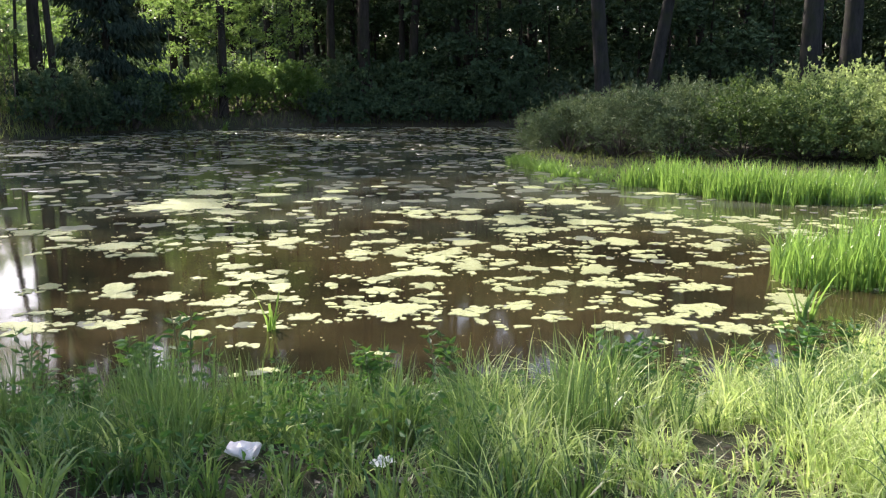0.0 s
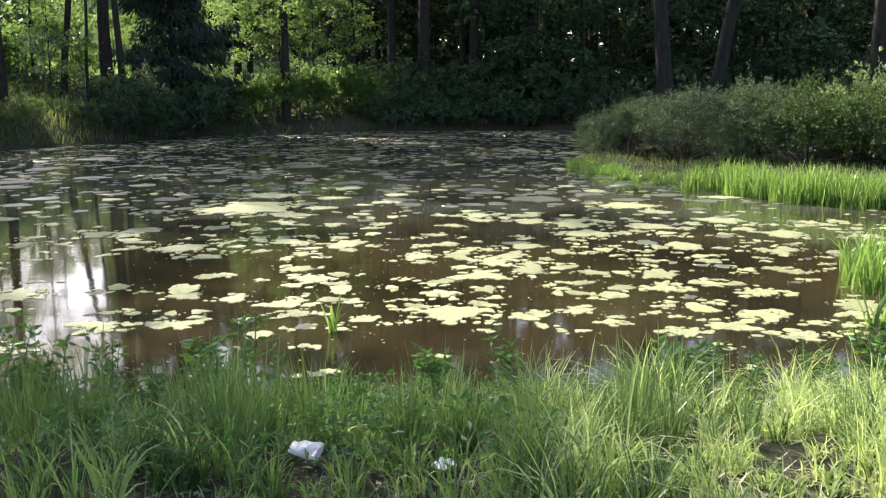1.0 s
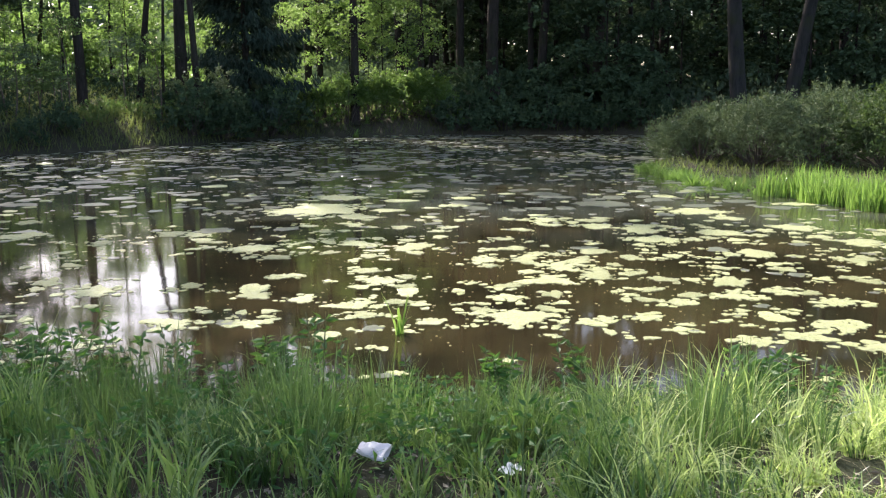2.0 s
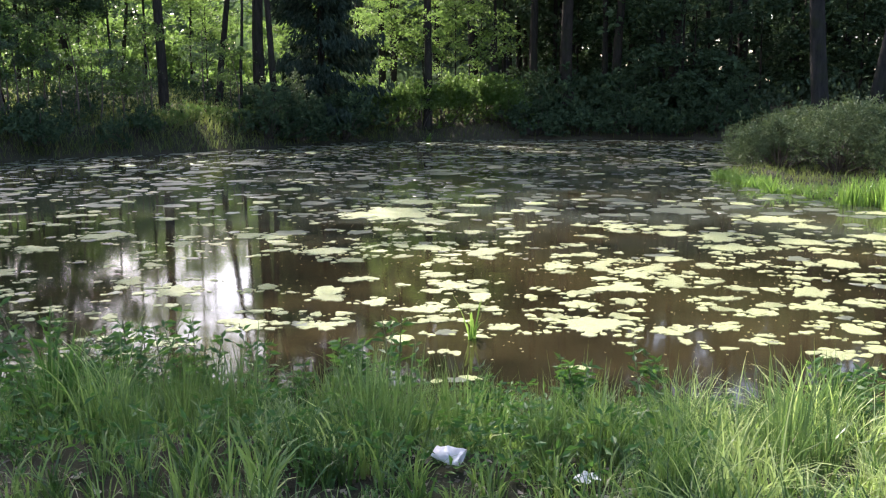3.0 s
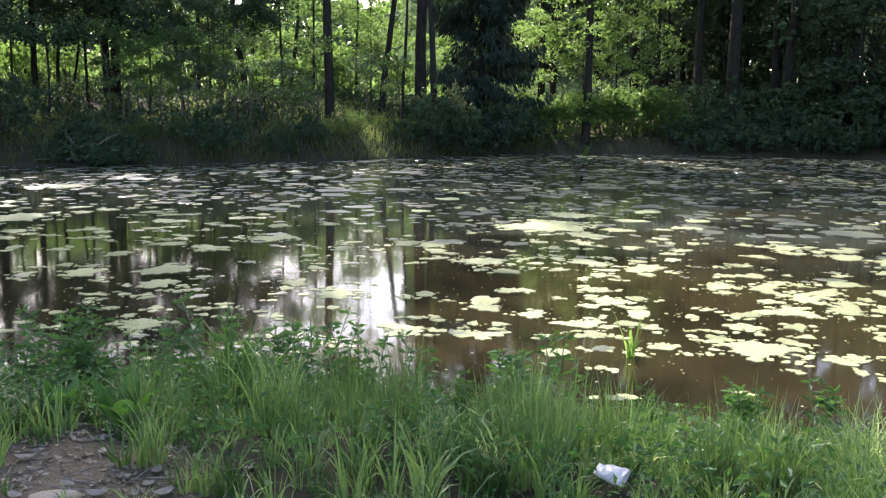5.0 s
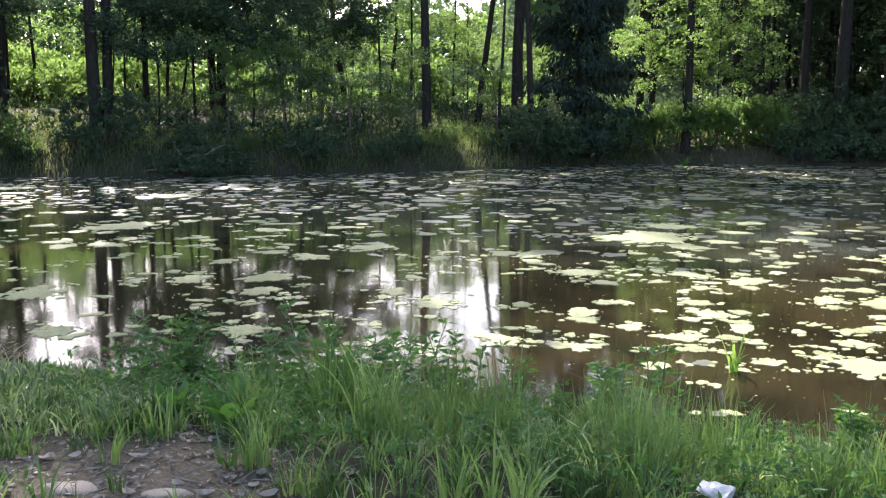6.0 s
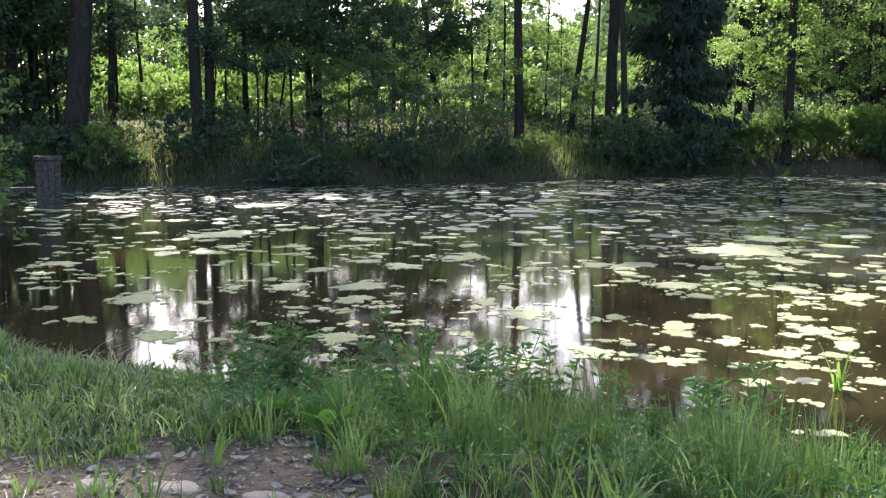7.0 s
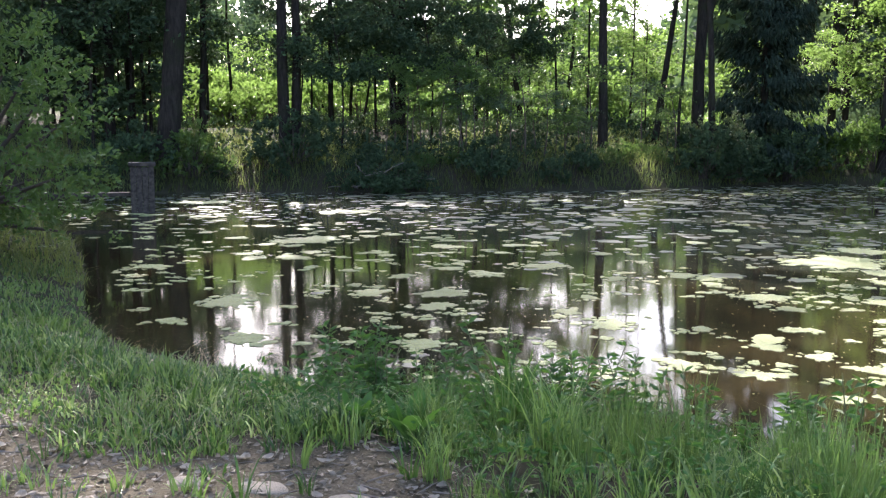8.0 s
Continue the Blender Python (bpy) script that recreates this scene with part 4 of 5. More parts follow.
# small specks of duckweed
n = 1500
p = np.stack([rng.uniform(-9, 5, n), rng.uniform(5.5, 16, n), np.full(n, 0.004)], 1)
p = p[from_shore(p[:, 0], p[:, 1]) < -0.1]
s = rng.uniform(0.005, 0.013, len(p))
a = np.arange(6) * math.pi / 3
v = p[:, None, :] + np.stack([np.cos(a), np.sin(a), a * 0], 1)[None] * s[:, None, None]
stuff("duckweed", mesh_of("duckweed", v.reshape(-1, 3), np.arange(len(p) * 6).reshape(-1, 6), MATS), "tiny specks of duckweed on the water", "water plant")


# ---- reeds ----
def reed_clump(seed, rx, ry, n, h, material, label, name="reed_clump"):
    rng = np.random.default_rng(seed)
    a, q = rng.uniform(0, 2 * math.pi, n), np.sqrt(rng.uniform(0, 1, n))
    base = np.stack([np.cos(a) * q * rx, np.sin(a) * q * ry, np.full(n, -0.05)], 1)
    v, f = blades(rng, base, h * rng.uniform(0.5, 1.15, n), rng.uniform(0.014, 0.028, n), rng.uniform(0.0, 0.5, n), 0.25, 4)
    return tagged(new(name, mesh_of(name, v, f, material)), label, "reeds", "reeds at the water's edge")


REED = "upright bright green reeds standing in shallow water"
reeds = [reed_clump(81 + i, 0.62, 0.5, 330, 0.64, REED_LEAF, REED) for i in range(3)]
spots = []
for t in np.linspace(0, 1, 24):
    spots.append((np.interp(t, [0, 0.25, 0.5, 0.75, 1], [2.2, 3.0, 4.7, 5.7, 7.4]) + rng.uniform(-0.15, 0.15),
                  np.interp(t, [0, 0.25, 0.5, 0.75, 1], [24.8, 21.2, 17.9, 16.0, 15.9]) + rng.uniform(-0.1, 0.4)))
spots += [(7.4 + 0.9 * i, 18.0 + 0.3 * i) for i in range(4)]
spots += [(3.9, 9.3), (4.5, 9.1), (5.1, 9.3), (4.2, 9.9), (4.9, 10.0), (5.7, 9.7)]
for i, (x, y) in enumerate(spots):
    ob = reeds[i] if i < 3 else copy_thing(reeds[i % 3], Matrix())
    ob.matrix_basis = pose(x - 0.12, y - (0.38 if y > 12 else 0.1), 0.0, 0, 0, rng.uniform(0, 360)) @ Matrix.Diagonal((0.85, 0.85, rng.uniform(0.65, 1.2) * (0.45 if y > 19.0 else 1.1), 1))


sprig = reed_clump(88, 0.035, 0.035, 14, 0.44, REED_LEAF, "small sprig of yellow-green reed in open water", "reed_sprig")
sprig.matrix_basis = pose(-1.40, 7.32, 0, 0, 0, 0)
sedge = reed_clump(89, 0.09, 0.07, 54, 0.60, HERB_LEAF, "tall upright clump of dark green sedge on the bank", "sedge_clump")
sedge["kind"] = "stuff"
sedge.matrix_basis = standing(-2.93, 4.0, 0, 1.2, 0.02)
copy_thing(sprig, pose(2.55, 20.3, 0, 0, 0, 70) @ Matrix.Diagonal((2.2, 2.2, 1.3, 1)))
copy_thing(sprig, pose(-10.2, 43.4, 0, 0, 0, 30) @ Matrix.Diagonal((5, 5, 1.2, 1)))
copy_thing(sprig, pose(3.05, 7.6, 0, 0, 0, 120) @ Matrix.Diagonal((1.5, 1.5, 1.2, 1)))


# ---- grass ----
def scatter(rng, n, x0, x1, y0, y1):
    p = np.stack([rng.uniform(x0, x1, n), rng.uniform(y0, y1, n)], 1)
    return p


LITTER = ((-0.79, 3.43), (-0.235, 3.33))


def sward():
    """Rough grass of the near bank, in tussocks with dark gaps between them."""
    rng = np.random.default_rng(101)
    n = 6000
    az, dist = np.radians(np.concatenate([rng.uniform(-31, 70, n - 2500), rng.uniform(46, 70, 2500)])), np.exp(rng.uniform(math.log(2.5), math.log(15), n))
    c = np.stack([-np.sin(az) * dist, np.cos(az) * dist], 1)
    d = from_shore(c[:, 0], c[:, 1])
    keep = (d > 0.0) & (c[:, 1] < 9.5) & (rng.uniform(0, 1, n) > bare_earth(c[:, 0], c[:, 1]) * 0.96)
    for lx, ly in LITTER:
        keep &= np.hypot((c[:, 0] - lx) * 1.2, np.minimum(np.abs(c[:, 1] - ly + 0.08) - 0.06, 9)) > 0.09
    c, dist = c[keep], dist[keep]
    n = len(c)
    left = np.clip((-3.0 - c[:, 0]) / 1.2, 0, 1)
    lush = (0.5 + 0.5 * wave(c[:, 0] * 2.1, c[:, 1] * 2.1)) ** 1.3
    tall_here = (0.11 + 0.36 * lush * rng.uniform(0.2, 1.0, n)) * (1 - 0.55 * left * (0.45 + 0.9 * (0.5 + 0.5 * wave(c[:, 0] * 2.3 + 5, c[:, 1] * 2.3)))) * np.where(c[:, 0] < 0.0, 0.95, 1.0) * rng.uniform(0.7, 1.25, n) * np.clip(0.7 + 0.45 * d[keep], 0.7, 1.0)
    # sunlit colour takes over towards the right, where the sun falls
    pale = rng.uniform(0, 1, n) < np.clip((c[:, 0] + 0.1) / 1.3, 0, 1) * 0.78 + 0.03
    each = 13
    k = np.repeat(np.arange(n), each)
    a = rng.uniform(0, 2 * math.pi, n * each)
    q = np.sqrt(rng.uniform(0, 1, n * each)) * (0.035 + 0.05 * left[k]) * np.clip(dist[k] / 4, 0.9, 2.2)
    x, y = c[k, 0] + np.cos(a) * q, c[k, 1] + np.sin(a) * q
    base = np.stack([x, y, height(x, y) - 0.01], 1)
    h = tall_here[k] * rng.uniform(0.5, 1.15, len(k))
    w = rng.uniform(0.005, 0.015, len(k)) * rng.uniform(0.75, 1.3, n)[k] * np.clip(dist[k] / 4, 0.9, 2.0)
    bend = rng.uniform(0.03, 0.62, len(k)) * np.where(pale[k], 1.7, 1.0)
    turn = np.where(pale[k] & (rng.uniform(0, 1, len(k)) < 0.55), 3.3 + rng.normal(0, 0.8, len(k)), a + rng.normal(0, 0.7, len(k)))
    rank = rng.uniform(0, 1, n)[k] < 0.42
    for some, leafage, label in ((~pale[k] & ~rank, GRASS_LEAF, "rough green grass on the near bank"), (~pale[k] & rank, DARK_GRASS, "dark rank grass on the near bank"), (pale[k], SUNLIT_PALE_GRASS, "pale drying grass, brightened as in sun, on the sunny part of the bank")):
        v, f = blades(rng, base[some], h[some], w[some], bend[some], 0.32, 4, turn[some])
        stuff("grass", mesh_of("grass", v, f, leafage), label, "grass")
    pick = rng.uniform(0, 1, len(k)) < np.where(pale[k], 0.05, 0.03 + 0.05 * left[k])
    v, f = blades(rng, base[pick], rng.uniform(0.08, 0.3, int(pick.sum())), 0.003, rng.uniform(0.7, 1.4, int(pick.sum())), 0.9, 4)
    stuff("dry_grass", mesh_of("dry_grass", v, f, STRAW), "dry straw-coloured stalks among the grass", "grass")


sward()


def short_turf():
    """Short worn grass on the level ground about the path."""
    rng = np.random.default_rng(105)
    p = scatter(rng, 15000, -9, 7, -7, 4.5)
    az, out = np.degrees(np.arctan2(-p[:, 0], p[:, 1])), np.hypot(p[:, 0], p[:, 1])
    p = p[((out < 2.7) | (az < -31) | (az > 72)) & (from_shore(p[:, 0], p[:, 1]) > 0.05) & (rng.uniform(0, 1, len(p)) > bare_earth(p[:, 0], p[:, 1]) * 0.97)]
    base = np.stack([p[:, 0], p[:, 1], height(p[:, 0], p[:, 1]) - 0.01], 1)
    v, f = blades(rng, base, rng.uniform(0.04, 0.13, len(p)), rng.uniform(0.010, 0.02, len(p)), rng.uniform(0.1, 0.8, len(p)), 0.5, 2)
    stuff("grass", mesh_of("grass", v, f, GRASS_LEAF), "short worn grass beside the path", "grass")


short_turf()


def bank_grass():
    """Long grass on the left bank across the water and at the foot of the bushes."""
    rng = np.random.default_rng(103)
    p = np.concatenate([scatter(rng, 64000, -36, -12, 14, 48), scatter(rng, 8000, -13, 12, 42, 52), scatter(rng, 13000, 1.5, 16, 14, 30), scatter(rng, 9000, -20, -11, 2, 13)])
    d = from_shore(p[:, 0], p[:, 1])
    p = p[(d > -0.05) & (d < 7 + 3 * wave(p[:, 0], p[:, 1])) & ((p[:, 0] < 1.4) | (p[:, 1] > 32) | (d < 4.2))]
    base = np.stack([p[:, 0], p[:, 1], height(p[:, 0], p[:, 1]) - 0.02], 1)
    v, f = blades(rng, base, rng.uniform(0.25, 0.8, len(p)) * np.where(p[:, 0] > 1.4, np.where(p[:, 1] < 32, 0.35, 1.0), np.where(p[:, 1] < 13, 0.5, 1.0)), rng.uniform(0.015, 0.03, len(p)), rng.uniform(0.1, 0.8, len(p)), 0.4, 2)
    stuff("bank_grass", mesh_of("bank_grass", v, f, BANK_GRASS), "long grass on the banks across the pond", "grass")
    n = 22000
    az, dist = np.radians(rng.uniform(20, 58, n)), rng.uniform(50, 78, n)
    x, y = -np.sin(az) * dist, np.cos(az) * dist
    base = np.stack([x, y, height(x, y) - 0.02], 1)[from_shore(x, y) > 13]
    m = len(base)
    v, f = blades(rng, base, rng.uniform(0.3, 0.9, m), rng.uniform(0.03, 0.06, m), rng.uniform(0.1, 0.8, m), 0.4, 2)
    stuff("meadow_grass", mesh_of("meadow_grass", v, f, REED_LEAF), "sunlit meadow grass behind the bank", "grass")


bank_grass()


def low_weeds():
    """Small broad-leaved plants between the grasses."""
    rng = np.random.default_rng(107)
    p = scatter(rng, 1900, -4.2, 3.2, 2.9, 6.4)
    d = from_shore(p[:, 0], p[:, 1])
    thick_here = wave(p[:, 0] * 1.1 + 2, p[:, 1] * 1.1)
    p = p[(d > 0.02) & (d < 2.0) & (thick_here > -0.15) & (bare_earth(p[:, 0], p[:, 1]) < 0.35) & (rng.uniform(0, 1, len(p)) > np.clip(p[:, 0], 0, 0.8))]
    k = np.repeat(np.arange(len(p)), 12)
    x, y = p[k, 0] + rng.normal(0, 0.05, len(k)), p[k, 1] + rng.normal(0, 0.05, len(k))
    up = rng.uniform(0.03, 1, len(k)) * rng.uniform(0.12, 0.34, len(p))[k]
    c = np.stack([x, y, height(x, y) + up], 1)
    size = rng.uniform(0.022, 0.06, len(k))
    v, f = leaf_quads(rng, c, rng.normal(size=(len(k), 3)) * np.array([1, 1, 0.5]) + np.array([0, 0, 0.2]), size, size * 0.45)
    stuff("low_weeds", mesh_of("low_weeds", v, f, HERB_LEAF), "low leafy weeds between the grass tufts", "plants")


low_weeds()


def tuft(seed, n, h, spread, material, label):
    rng = np.random.default_rng(seed)
    a, q = rng.uniform(0, 2 * math.pi, n), np.sqrt(rng.uniform(0, 1, n)) * spread
    base = np.stack([np.cos(a) * q, np.sin(a) * q, np.full(n, -0.01)], 1)
    v, f = blades(rng, base, h * rng.uniform(0.5, 1.1, n), rng.uniform(0.005, 0.011, n), rng.uniform(0.05, 0.6, n) * (1.6 if material is SUNLIT_PALE_GRASS else 1.0), 0.28, 6)
    return tagged(new("grass_tuft", mesh_of("grass_tuft", v, f, material)), label, "grass", "grass tufts on the bank")


def upright_tuft(seed, n, h, label):
    """A sheaf of long upright blades that lean apart at the top."""
    rng = np.random.default_rng(seed)
    a, q = rng.uniform(0, 2 * math.pi, n), np.sqrt(rng.uniform(0, 1, n)) * 0.07
    base = np.stack([np.cos(a) * q, np.sin(a) * q, np.full(n, -0.01)], 1)
    v, f = blades(rng, base, h * rng.uniform(0.45, 1.1, n), rng.uniform(0.005, 0.011, n), rng.uniform(0.0, 0.5, n) ** 1.5, 0.22, 6, a + rng.normal(0, 0.6, n))
    return tagged(new("grass_tuft", mesh_of("grass_tuft", v, f, LONG_LEAF)), label, "grass", "grass tufts on the bank")


sheaves = [upright_tuft(116, 70, 0.46, "upright sheaf of long green grass at the water's edge"), upright_tuft(117, 50, 0.40, "upright sheaf of long green grass at the water's edge")]
rng = np.random.default_rng(29)
count = 0
while count < 84:
    x, y = rng.uniform(-3.3, 1.3), rng.uniform(3.2, 5.3)
    if 0.02 < from_shore([x], [y])[0] < 1.7 and bare_earth(np.array([x]), np.array([y]))[0] < 0.3 and min(math.hypot(x - lx, (y - ly) * 0.6) for lx, ly in LITTER) > 0.22:
        ob = sheaves[count] if count < 2 else copy_thing(sheaves[count % 2], Matrix())
        ob.matrix_basis = standing(x, y, rng.uniform(0, 360), rng.uniform(0.55, 1.15), 0.01)
        count += 1
TUFT = "tall tuft of green grass on the near bank"
tufts = [tuft(111, 90, 0.55, 0.10, GRASS_LEAF, TUFT), tuft(112, 120, 0.48, 0.14, LONG_LEAF, TUFT), tuft(113, 80, 0.42, 0.12, GRASS_LEAF, TUFT)]
pale_tufts = [tuft(114, 110, 0.45, 0.16, SUNLIT_PALE_GRASS, "tuft of arching grass coloured pale as in sun on the sunny bank"), tuft(115, 90, 0.5, 0.13, SUNLIT_PALE_GRASS, "tuft of arching grass coloured pale as in sun on the sunny bank")]
rng = np.random.default_rng(23)
spots = [(-2.35, 3.5), (-0.2, 4.2), (1.0, 4.3), (-1.9, 4.1), (-1.45, 4.3), (0.3, 4.3), (-2.62, 2.95)]
while len(spots) < 115:
    x, y = rng.uniform(-4.0, 4.2), rng.uniform(3.0, 6.4)
    if x < 0 and rng.uniform() < 0.4:
        continue
    d = from_shore([x], [y])[0]
    if 0.0 < d < 2.6 and math.hypot(x, y) > 3.2 and bare_earth(np.array([x]), np.array([y]))[0] < 0.3:
        spots.append((x, y))
for i, (x, y) in enumerate(spots):
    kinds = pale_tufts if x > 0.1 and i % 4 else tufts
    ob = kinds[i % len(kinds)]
    if ob.name in first_used:
        ob = copy_thing(ob, Matrix())
    first_used.add(ob.name)
    s = rng.uniform(0.5, 1.15) * (0.72 if x < -0.3 and i > 6 else 1.0)
    ob.matrix_basis = standing(x, y, rng.uniform(0, 360), s, 0.01)


for x, y, turn, size in ((1.55, 4.25, 0, 1.0), (1.8, 4.0, 70, 1.15), (2.0, 4.3, 140, 1.05), (2.25, 4.1, 200, 1.2), (1.75, 4.6, 30, 1.1), (2.35, 4.6, 260, 1.15), (2.1, 4.9, 310, 1.1), (2.6, 4.9, 100, 1.2), (2.5, 5.4, 20, 1.1), (1.2, 4.5, 10, 0.8)):
    copy_thing(tufts[1], standing(x, y, turn, size, 0.01))


def herb(seed, h, pairs, leaf, label, name="herb", stems=3):
    """A leafy weed: upright stems from one root, narrow leaves in crossed pairs up each stem."""
    rng = np.random.default_rng(seed)
    root = thing(name, label, "plant", "weeds on the bank")
    q = np.linspace(0, 1, 6)
    cs, al, ln = [], [], []
    for j in range(stems):
        hj, away = h * rng.uniform(0.55, 1.05), rng.uniform(0, 2 * math.pi)
        reach = rng.uniform(0.05, 0.28) * hj
        foot = rng.uniform(-0.07, 0.07, 2)
        stem = np.stack([foot[0] + reach * math.cos(away) * q ** 1.5, foot[1] + reach * math.sin(away) * q ** 1.5, hj * q], 1)
        s = Soup()
        s.tube(stem, 0.004 * (1 - 0.7 * q) + 0.001, 4)
        part("stem", s.mesh("stem", STEM, True), root)
        turn = rng.uniform(0, 3)
        for i in range(pairs):
            u = 0.15 + 0.85 * (i + rng.uniform(-0.2, 0.2)) / pairs
            at = np.array([np.interp(u, q, stem[:, c]) for c in range(3)])
            for k in range(2 if u < 0.85 else 4):
                a = turn + i * 1.57 + k * (3.14 if u < 0.85 else 1.57) + rng.uniform(-0.3, 0.3)
                cs.append(at + rng.normal(0, 0.004, 3))
                al.append([math.cos(a), math.sin(a), rng.uniform(-0.35, 0.75)])
                ln.append(leaf * (1.15 - 0.5 * u) * rng.uniform(0.7, 1.2))
    v, f = leaf_quads(rng, np.array(cs), np.array(al), np.array(ln), np.array(ln) * 0.36)
    part("foliage", mesh_of("foliage", v, f, HERB_LEAF), root)
    return root


HERB = "leafy green weed on the water's edge"
herbs = [herb(121, 0.56, 12, 0.11, HERB), herb(122, 0.46, 11, 0.10, HERB, "herb", 4), herb(123, 0.38, 10, 0.085, HERB, "herb", 6), herb(124, 0.62, 11, 0.10, HERB, "herb", 2)]
spots = [(-1.75, 4.95), (0.95, 5.05), (-3.0, 4.45), (-2.62, 4.55)]
while len(spots) < 150:
    x = rng.uniform(-4.6, 2.6)
    y = rng.uniform(3.6, 6.2)
    d = from_shore([x], [y])[0]
    if 0.0 < d < (0.8 if x < -2.0 else 0.75) and rng.uniform() < (1.0 if x < -1.6 else 0.6):
        spots.append((x, y))
for i, (x, y) in enumerate(spots):
    ob = herbs[i] if i < 4 else copy_thing(herbs[i % 4], Matrix())
    ob.matrix_basis = standing(x, y, rng.uniform(0, 360), 1.1 if i < 4 else (0.4 + 0.75 * rng.uniform() ** 2) * (1.1 if x < -1.2 else 0.95), 0.0)


# ---- small things on the bank ----
def stone(seed, x, y, sx, sy, sz, turn):
    rng = np.random.default_rng(seed)
    bm = bmesh.new()
    bmesh.ops.create_icosphere(bm, subdivisions=3, radius=1.0)
    for v in bm.verts:
        n = noise.noise(v.co * 1.3 + Vector((seed, 0, 0))) * 0.25 + noise.noise(v.co * 4 + Vector((0, seed, 0))) * 0.06
        v.co = v.co * (1 + n)
        v.co.z = min(v.co.z, 0.72 + 0.05 * noise.noise(v.co * 3))
    me = bpy.data.meshes.new("stone")
    bm.to_mesh(me)
    bm.free()
    me.materials.append(STONE)
    me.polygons.foreach_set("use_smooth", [True] * len(me.polygons))
    ob = new("stone", me)
    z = float(height(np.array([x]), np.array([y]))[0])
    ob.matrix_world = pose(x, y, z - sz * 0.2, 0, 0, turn) @ Matrix.Diagonal((sx, sy, sz, 1))
    return tagged(ob, "flat grey-brown stone half sunk in the soil", "stone", "stones on the path")


stone(3, -3.12, 2.40, 0.12, 0.065, 0.030, 30)
stone(7, -2.74, 2.55, 0.10, 0.05, 0.024, 35)
stone(9, -3.45, 2.25, 0.10, 0.06, 0.026, 20)
stone(12, -5.6, 4.35, 0.13, 0.06, 0.03, 50)


def dock(x, y, size, seed):
    """A rosette of broad upright leaves, each one a part."""
    rng = np.random.default_rng(seed)
    root = thing("dock_plant", "broad-leaved green dock plant growing by the path", "plant", "dock plants")
    for i in range(9):
        k = np.linspace(0, 1, 8)
        w = 0.055 * np.sin(math.pi * np.clip(k * 0.92 + 0.06, 0, 1)) ** 0.8 * np.where(k < 0.2, 0.35, 1.0)
        L = rng.uniform(0.2, 0.3)
        tilt = rng.uniform(0.35, 0.9)
        x0, z0 = L * np.sin(tilt * k ** 0.8) , L * k * np.cos(tilt * 0.8 * k)
        v = np.concatenate([np.stack([x0, -w, z0 + w * 0.3], 1), np.stack([x0, 0 * w, z0], 1), np.stack([x0, w, z0 + w * 0.3], 1)])
        f = [[a + 8 * b, a + 1 + 8 * b, a + 9 + 8 * b, a + 8 + 8 * b] for a in range(7) for b in range(2)]
        lf = part("leaf", mesh_of("leaf", v, f, DOCK_LEAF, True), root)
        lf.matrix_basis = pose(0, 0, 0, 0, 0, i * 40 + rng.uniform(-12, 12))
    root.matrix_basis = standing(x, y, 0, size, 0.0)
    return root


dock(-3.03, 3.26, 0.9, 5)
dock(-3.34, 3.2, 0.75, 6)


def crumple(name, seed, size, material, label, cx, cy, lift):
    bm = bmesh.new()
    bmesh.ops.create_grid(bm, x_segments=14, y_segments=14, size=1.0)
    for v in bm.verts:
        p = v.co.copy()
        v.co.z = 0.45 * noise.noise(p * 1.6 + Vector((seed, 0, 0))) + 0.18 * noise.noise(p * 5 + Vector((0, seed, 0))) + 0.55 * (1 - p.x * p.x) * (1 - p.y * p.y)
        v.co.x *= 0.8 + 0.25 * noise.noise(p * 2)
    bmesh.ops.solidify(bm, geom=bm.faces[:], thickness=0.02)
    me = bpy.data.meshes.new(name)
    bm.to_mesh(me)
    bm.free()
    me.materials.append(material)
    ob = new(name, me)
    z = float(height(np.array([cx]), np.array([cy]))[0])
    ob.matrix_world = pose(cx, cy, z + lift + 0.02, 15, 0, seed * 40) @ Matrix.Diagonal((*size, 1))
    return tagged(ob, label, "litter")


def crushed_cup(cx, cy):
    """A thin tapered cup on its side, dented flat."""
    bm = bmesh.new()
    rows = []
    for i in range(9):
        u = i / 8
        ring = []
        for k in range(20):
            a = k * math.pi / 10
            rad = 0.030 + 0.014 * u
            p = Vector((0.13 * (u - 0.5), math.cos(a) * rad * 1.25, math.sin(a) * rad))
            n = noise.noise(p * 38 + Vector((3, 1, 0)))
            p.z = p.z * 0.78 - max(0.0, 0.016 * math.sin(u * 7 + a)) + 0.006 * n
            p.y += 0.008 * noise.noise(p * 25 + Vector((9, 4, 2)))
            ring.append(bm.verts.new(p))
        rows.append(ring)
    for i in range(8):
        for k in range(20):
            bm.faces.new((rows[i][k], rows[i][(k + 1) % 20], rows[i + 1][(k + 1) % 20], rows[i + 1][k]))
    bm.faces.new(list(reversed(rows[0])))
    bmesh.ops.solidify(bm, geom=bm.faces[:], thickness=0.0012)
    me = bpy.data.meshes.new("plastic_litter")
    bm.to_mesh(me)
    bm.free()
    me.materials.append(PLASTIC)
    ob = new("plastic_litter", me)
    z = float(height(np.array([cx]), np.array([cy]))[0])
    ob.matrix_world = pose(cx, cy, z + 0.075, 20, 4, -12) @ Matrix.Diagonal((0.95, 0.9, 0.68, 1))
    return tagged(ob, "crushed white plastic cup lying in the grass", "litter")


crushed_cup(-0.79, 3.43)
crumple("paper_litter", 5, (0.055, 0.045, 0.04), PAPER, "crumpled white paper lying in the grass", -0.235, 3.33, 0.03)


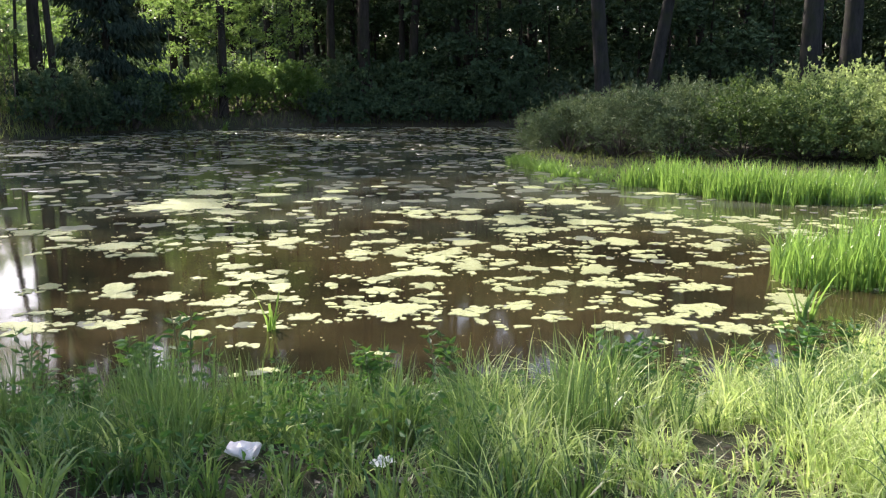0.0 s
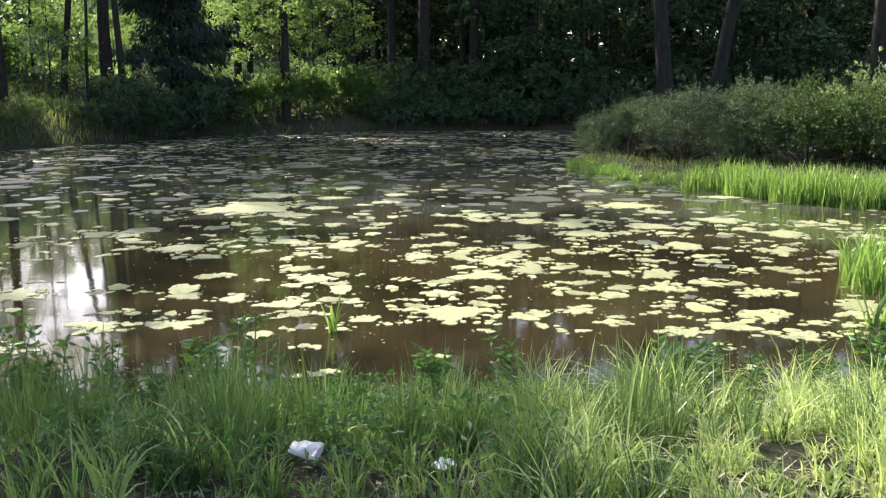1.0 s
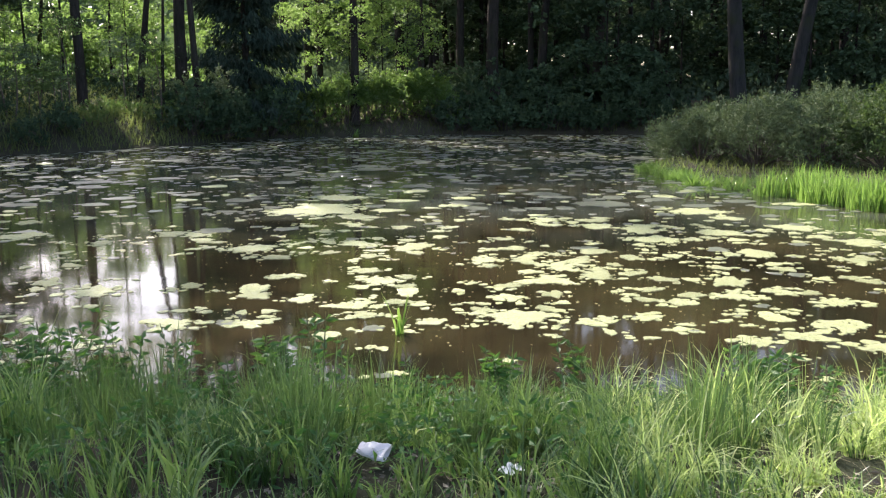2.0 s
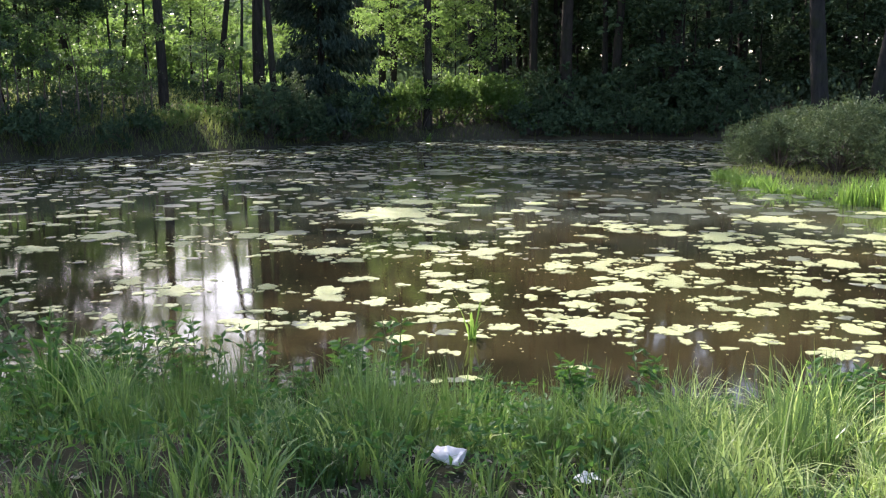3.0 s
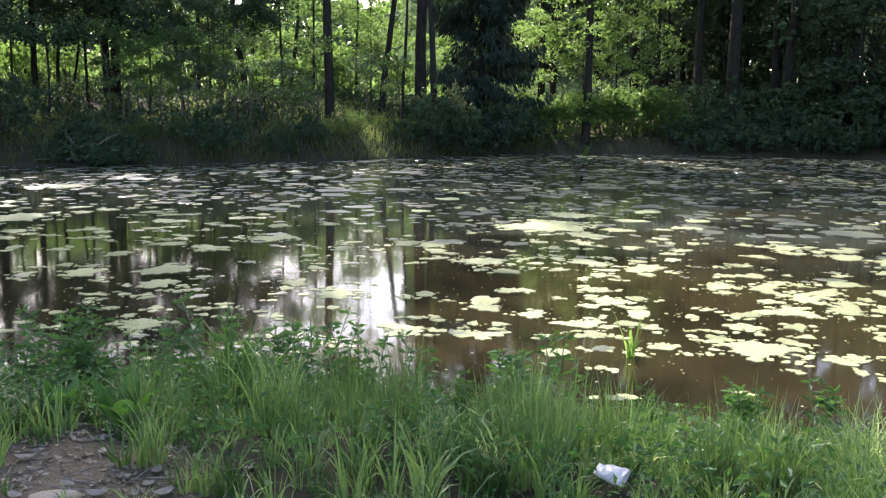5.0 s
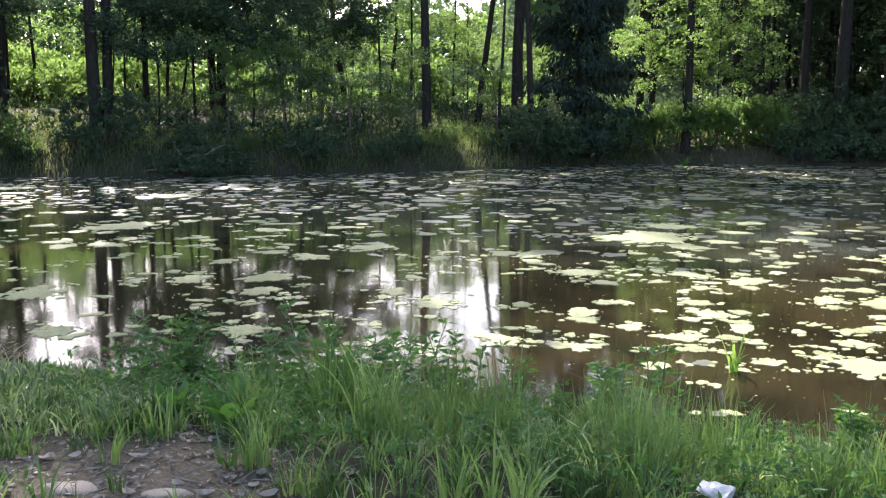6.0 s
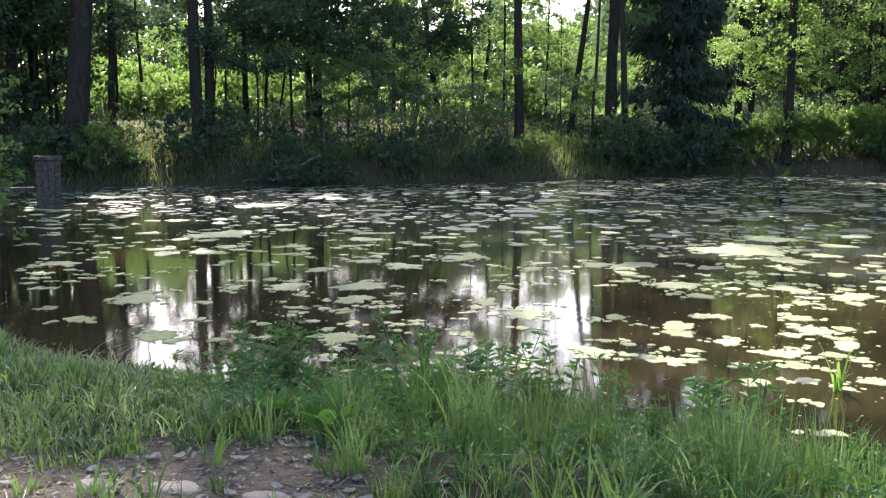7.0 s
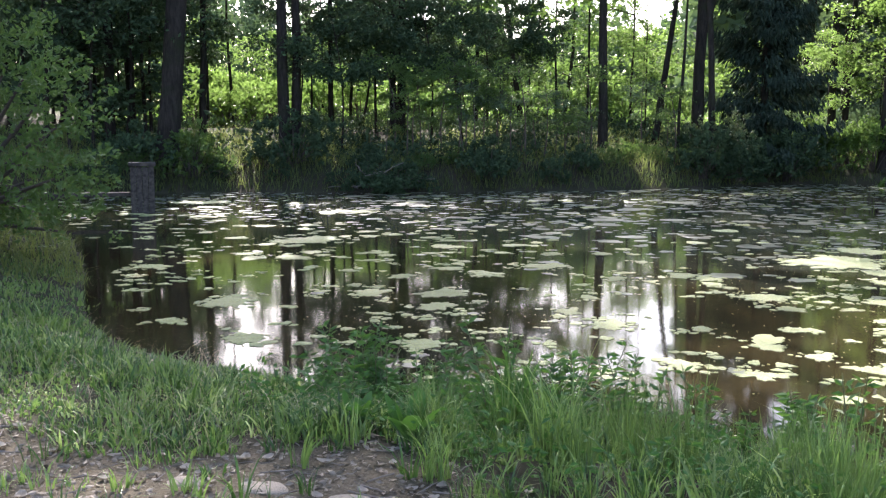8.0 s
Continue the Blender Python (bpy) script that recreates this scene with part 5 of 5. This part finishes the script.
def leaf_litter():
    rng = np.random.default_rng(131)
    p = scatter(rng, 45000, -7, 0.6, 1.2, 4.2)
    p = p[(bare_earth(p[:, 0], p[:, 1]) > 0.25) & (rng.uniform(0, 1, len(p)) < 0.35)]
    roots = scatter(rng, 1100, -1.6, 1.8, 2.7, 3.7)
    p = np.concatenate([p, roots])
    c = np.stack([p[:, 0], p[:, 1], height(p[:, 0], p[:, 1]) + 0.008], 1)
    s = rng.uniform(0.012, 0.05, len(p))
    v, f = leaf_quads(rng, c, rng.normal(size=(len(p), 3)) * np.array([1, 1, 0.12]), s, s * 0.5, 0.15)
    stuff("dead_leaves", mesh_of("dead_leaves", v, f, DEAD_LEAF), "dry brown fallen leaves on the trodden soil", "leaves")


leaf_litter()


def dry_leaf(x, y, size, turn):
    """One large curled leaf, dry and almost white."""
    bm = bmesh.new()
    rows = []
    for i in range(7):
        u = i / 6
        w = size * 0.34 * math.sin(math.pi * min(1, u * 0.9 + 0.08)) ** 0.8
        curl = 0.22 * size * (2 * u - 1) ** 2
        rows.append([bm.verts.new((size * (u - 0.5), -w, curl + w * 0.5)), bm.verts.new((size * (u - 0.5), 0, curl)), bm.verts.new((size * (u - 0.5), w, curl + w * 0.4))])
    for a, b in zip(rows, rows[1:]):
        for k in range(2):
            bm.faces.new((a[k], a[k + 1], b[k + 1], b[k]))
    bmesh.ops.solidify(bm, geom=bm.faces[:], thickness=0.001)
    me = bpy.data.meshes.new("dry_leaf")
    bm.to_mesh(me)
    bm.free()
    me.materials.append(PALE_DRY)
    ob = new("dry_leaf", me)
    ob.matrix_world = pose(x, y, float(height(np.array([x]), np.array([y]))[0]) + 0.006, 0, 0, turn)
    return tagged(ob, "large pale dry leaf lying on the trodden soil", "leaf", "dry leaves on the path")


rng = np.random.default_rng(133)
spots = [(-3.45, 2.55), (-3.1, 2.75), (-2.75, 2.62), (-3.3, 2.2), (-3.6, 2.35), (-2.55, 2.9), (-2.4, 2.75), (-4.0, 2.25), (-4.3, 2.1), (-3.75, 2.05),
         (-0.06, 3.3), (0.02, 3.22), (-0.16, 3.24), (0.1, 3.34), (-2.05, 2.95), (-2.2, 3.05)]
while len(spots) < 44:
    x, y = rng.uniform(-5.5, -2.0), rng.uniform(1.3, 3.0)
    if bare_earth(np.array([x]), np.array([y]))[0] > 0.5:
        spots.append((x, y))
for x, y in spots:
    dry_leaf(x, y, rng.uniform(0.045, 0.085), rng.uniform(0, 360))


def path_twigs():
    rng = np.random.default_rng(133)
    p = scatter(rng, 900, -6, -1.4, 1.4, 3.6)
    p = p[bare_earth(p[:, 0], p[:, 1]) > 0.3]
    wood = Soup()
    for x, y in p[:160]:
        z = float(height(np.array([x]), np.array([y]))[0]) + 0.006
        a, L = rng.uniform(0, math.pi), rng.uniform(0.04, 0.18)
        k = np.linspace(-0.5, 0.5, 4)
        wood.tube(np.stack([x + math.cos(a) * L * k, y + math.sin(a) * L * k, z + rng.normal(0, 0.004, 4)], 1), np.full(4, rng.uniform(0.0015, 0.004)), 4)
    stuff("path_twigs", wood.mesh("path_twigs", STRAW_WOOD), "small dry twigs on the trodden soil", "twigs")


def fallen_branches(az, gap):
    """A dead bough with bare twigs, lying from the bank into the water."""
    rng = np.random.default_rng(141)
    root = thing("fallen_bough", "bare grey dead bough hanging from the bank", "branch")
    q = np.linspace(0, 1, 6)[:, None]
    for i in range(9):
        a, L = rng.uniform(-2.6, -0.4), rng.uniform(1.2, 2.8)
        start = np.array([rng.uniform(-0.8, 0.8), rng.uniform(-0.3, 0.5), rng.uniform(0.2, 0.6)])
        way = np.array([math.cos(a), math.sin(a) * 0.4, rng.uniform(-0.1, 0.35)]) * L
        bough = start + way * q + rng.normal(0, 0.06, (6, 3)) * q
        bough[:, 2] = np.maximum(bough[:, 2], -0.2)
        wood = Soup()
        wood.tube(bough, 0.035 * (1 - 0.8 * q[:, 0]) + 0.006, 5)
        part("limb", wood.mesh("limb", STRAW_WOOD, True), root)
    x, y = polar(az, inland(az, gap))
    root.matrix_basis = pose(x, y, 0.1, 0, 0, az)
    return root


fallen_branches(42.5, 0.4)
path_twigs()


# ---- wooden sluice post in the water ----
def slab(bm, x0, x1, y0, y1, z0, z1, jitter=0.0):
    m = Matrix.Translation(((x0 + x1) / 2, (y0 + y1) / 2, (z0 + z1) / 2)) @ Matrix.Diagonal((x1 - x0, y1 - y0, z1 - z0, 1))
    made = bmesh.ops.create_cube(bm, size=1.0, matrix=m)
    edges = list({e for v in made["verts"] for e in v.link_edges})
    bmesh.ops.bevel(bm, geom=edges, offset=0.012, segments=2, affect="EDGES")


def slab_part(name, parent, *box, label=""):
    bm = bmesh.new()
    slab(bm, *box)
    me = bpy.data.meshes.new(name)
    bm.to_mesh(me)
    bm.free()
    me.materials.append(OLD_WOOD)
    return part(name, me, parent, label)


sluice = thing("sluice", "weathered grey wooden sluice box standing in the pond", "sluice")
for i in range(4):
    slab_part("plank", sluice, -0.30 + 0.15 * i, -0.155 + 0.15 * i, -0.28, -0.24 + 0.02 * (i % 2), -0.6, 1.20 + 0.02 * (i % 2))
slab_part("side_board", sluice, -0.30, -0.255, -0.218, 0.26, -0.6, 1.19)
slab_part("side_board", sluice, 0.25, 0.295, -0.218, 0.26, -0.6, 1.19)
slab_part("cap", sluice, -0.34, 0.34, -0.32, 0.30, 1.222, 1.32)
slab_part("walkway_beam", sluice, -3.8, -0.305, -0.1, 0.10, 0.44, 0.54)
sluice.matrix_basis = pose(-21.46, 14.12, 0, 0, 0, 56)
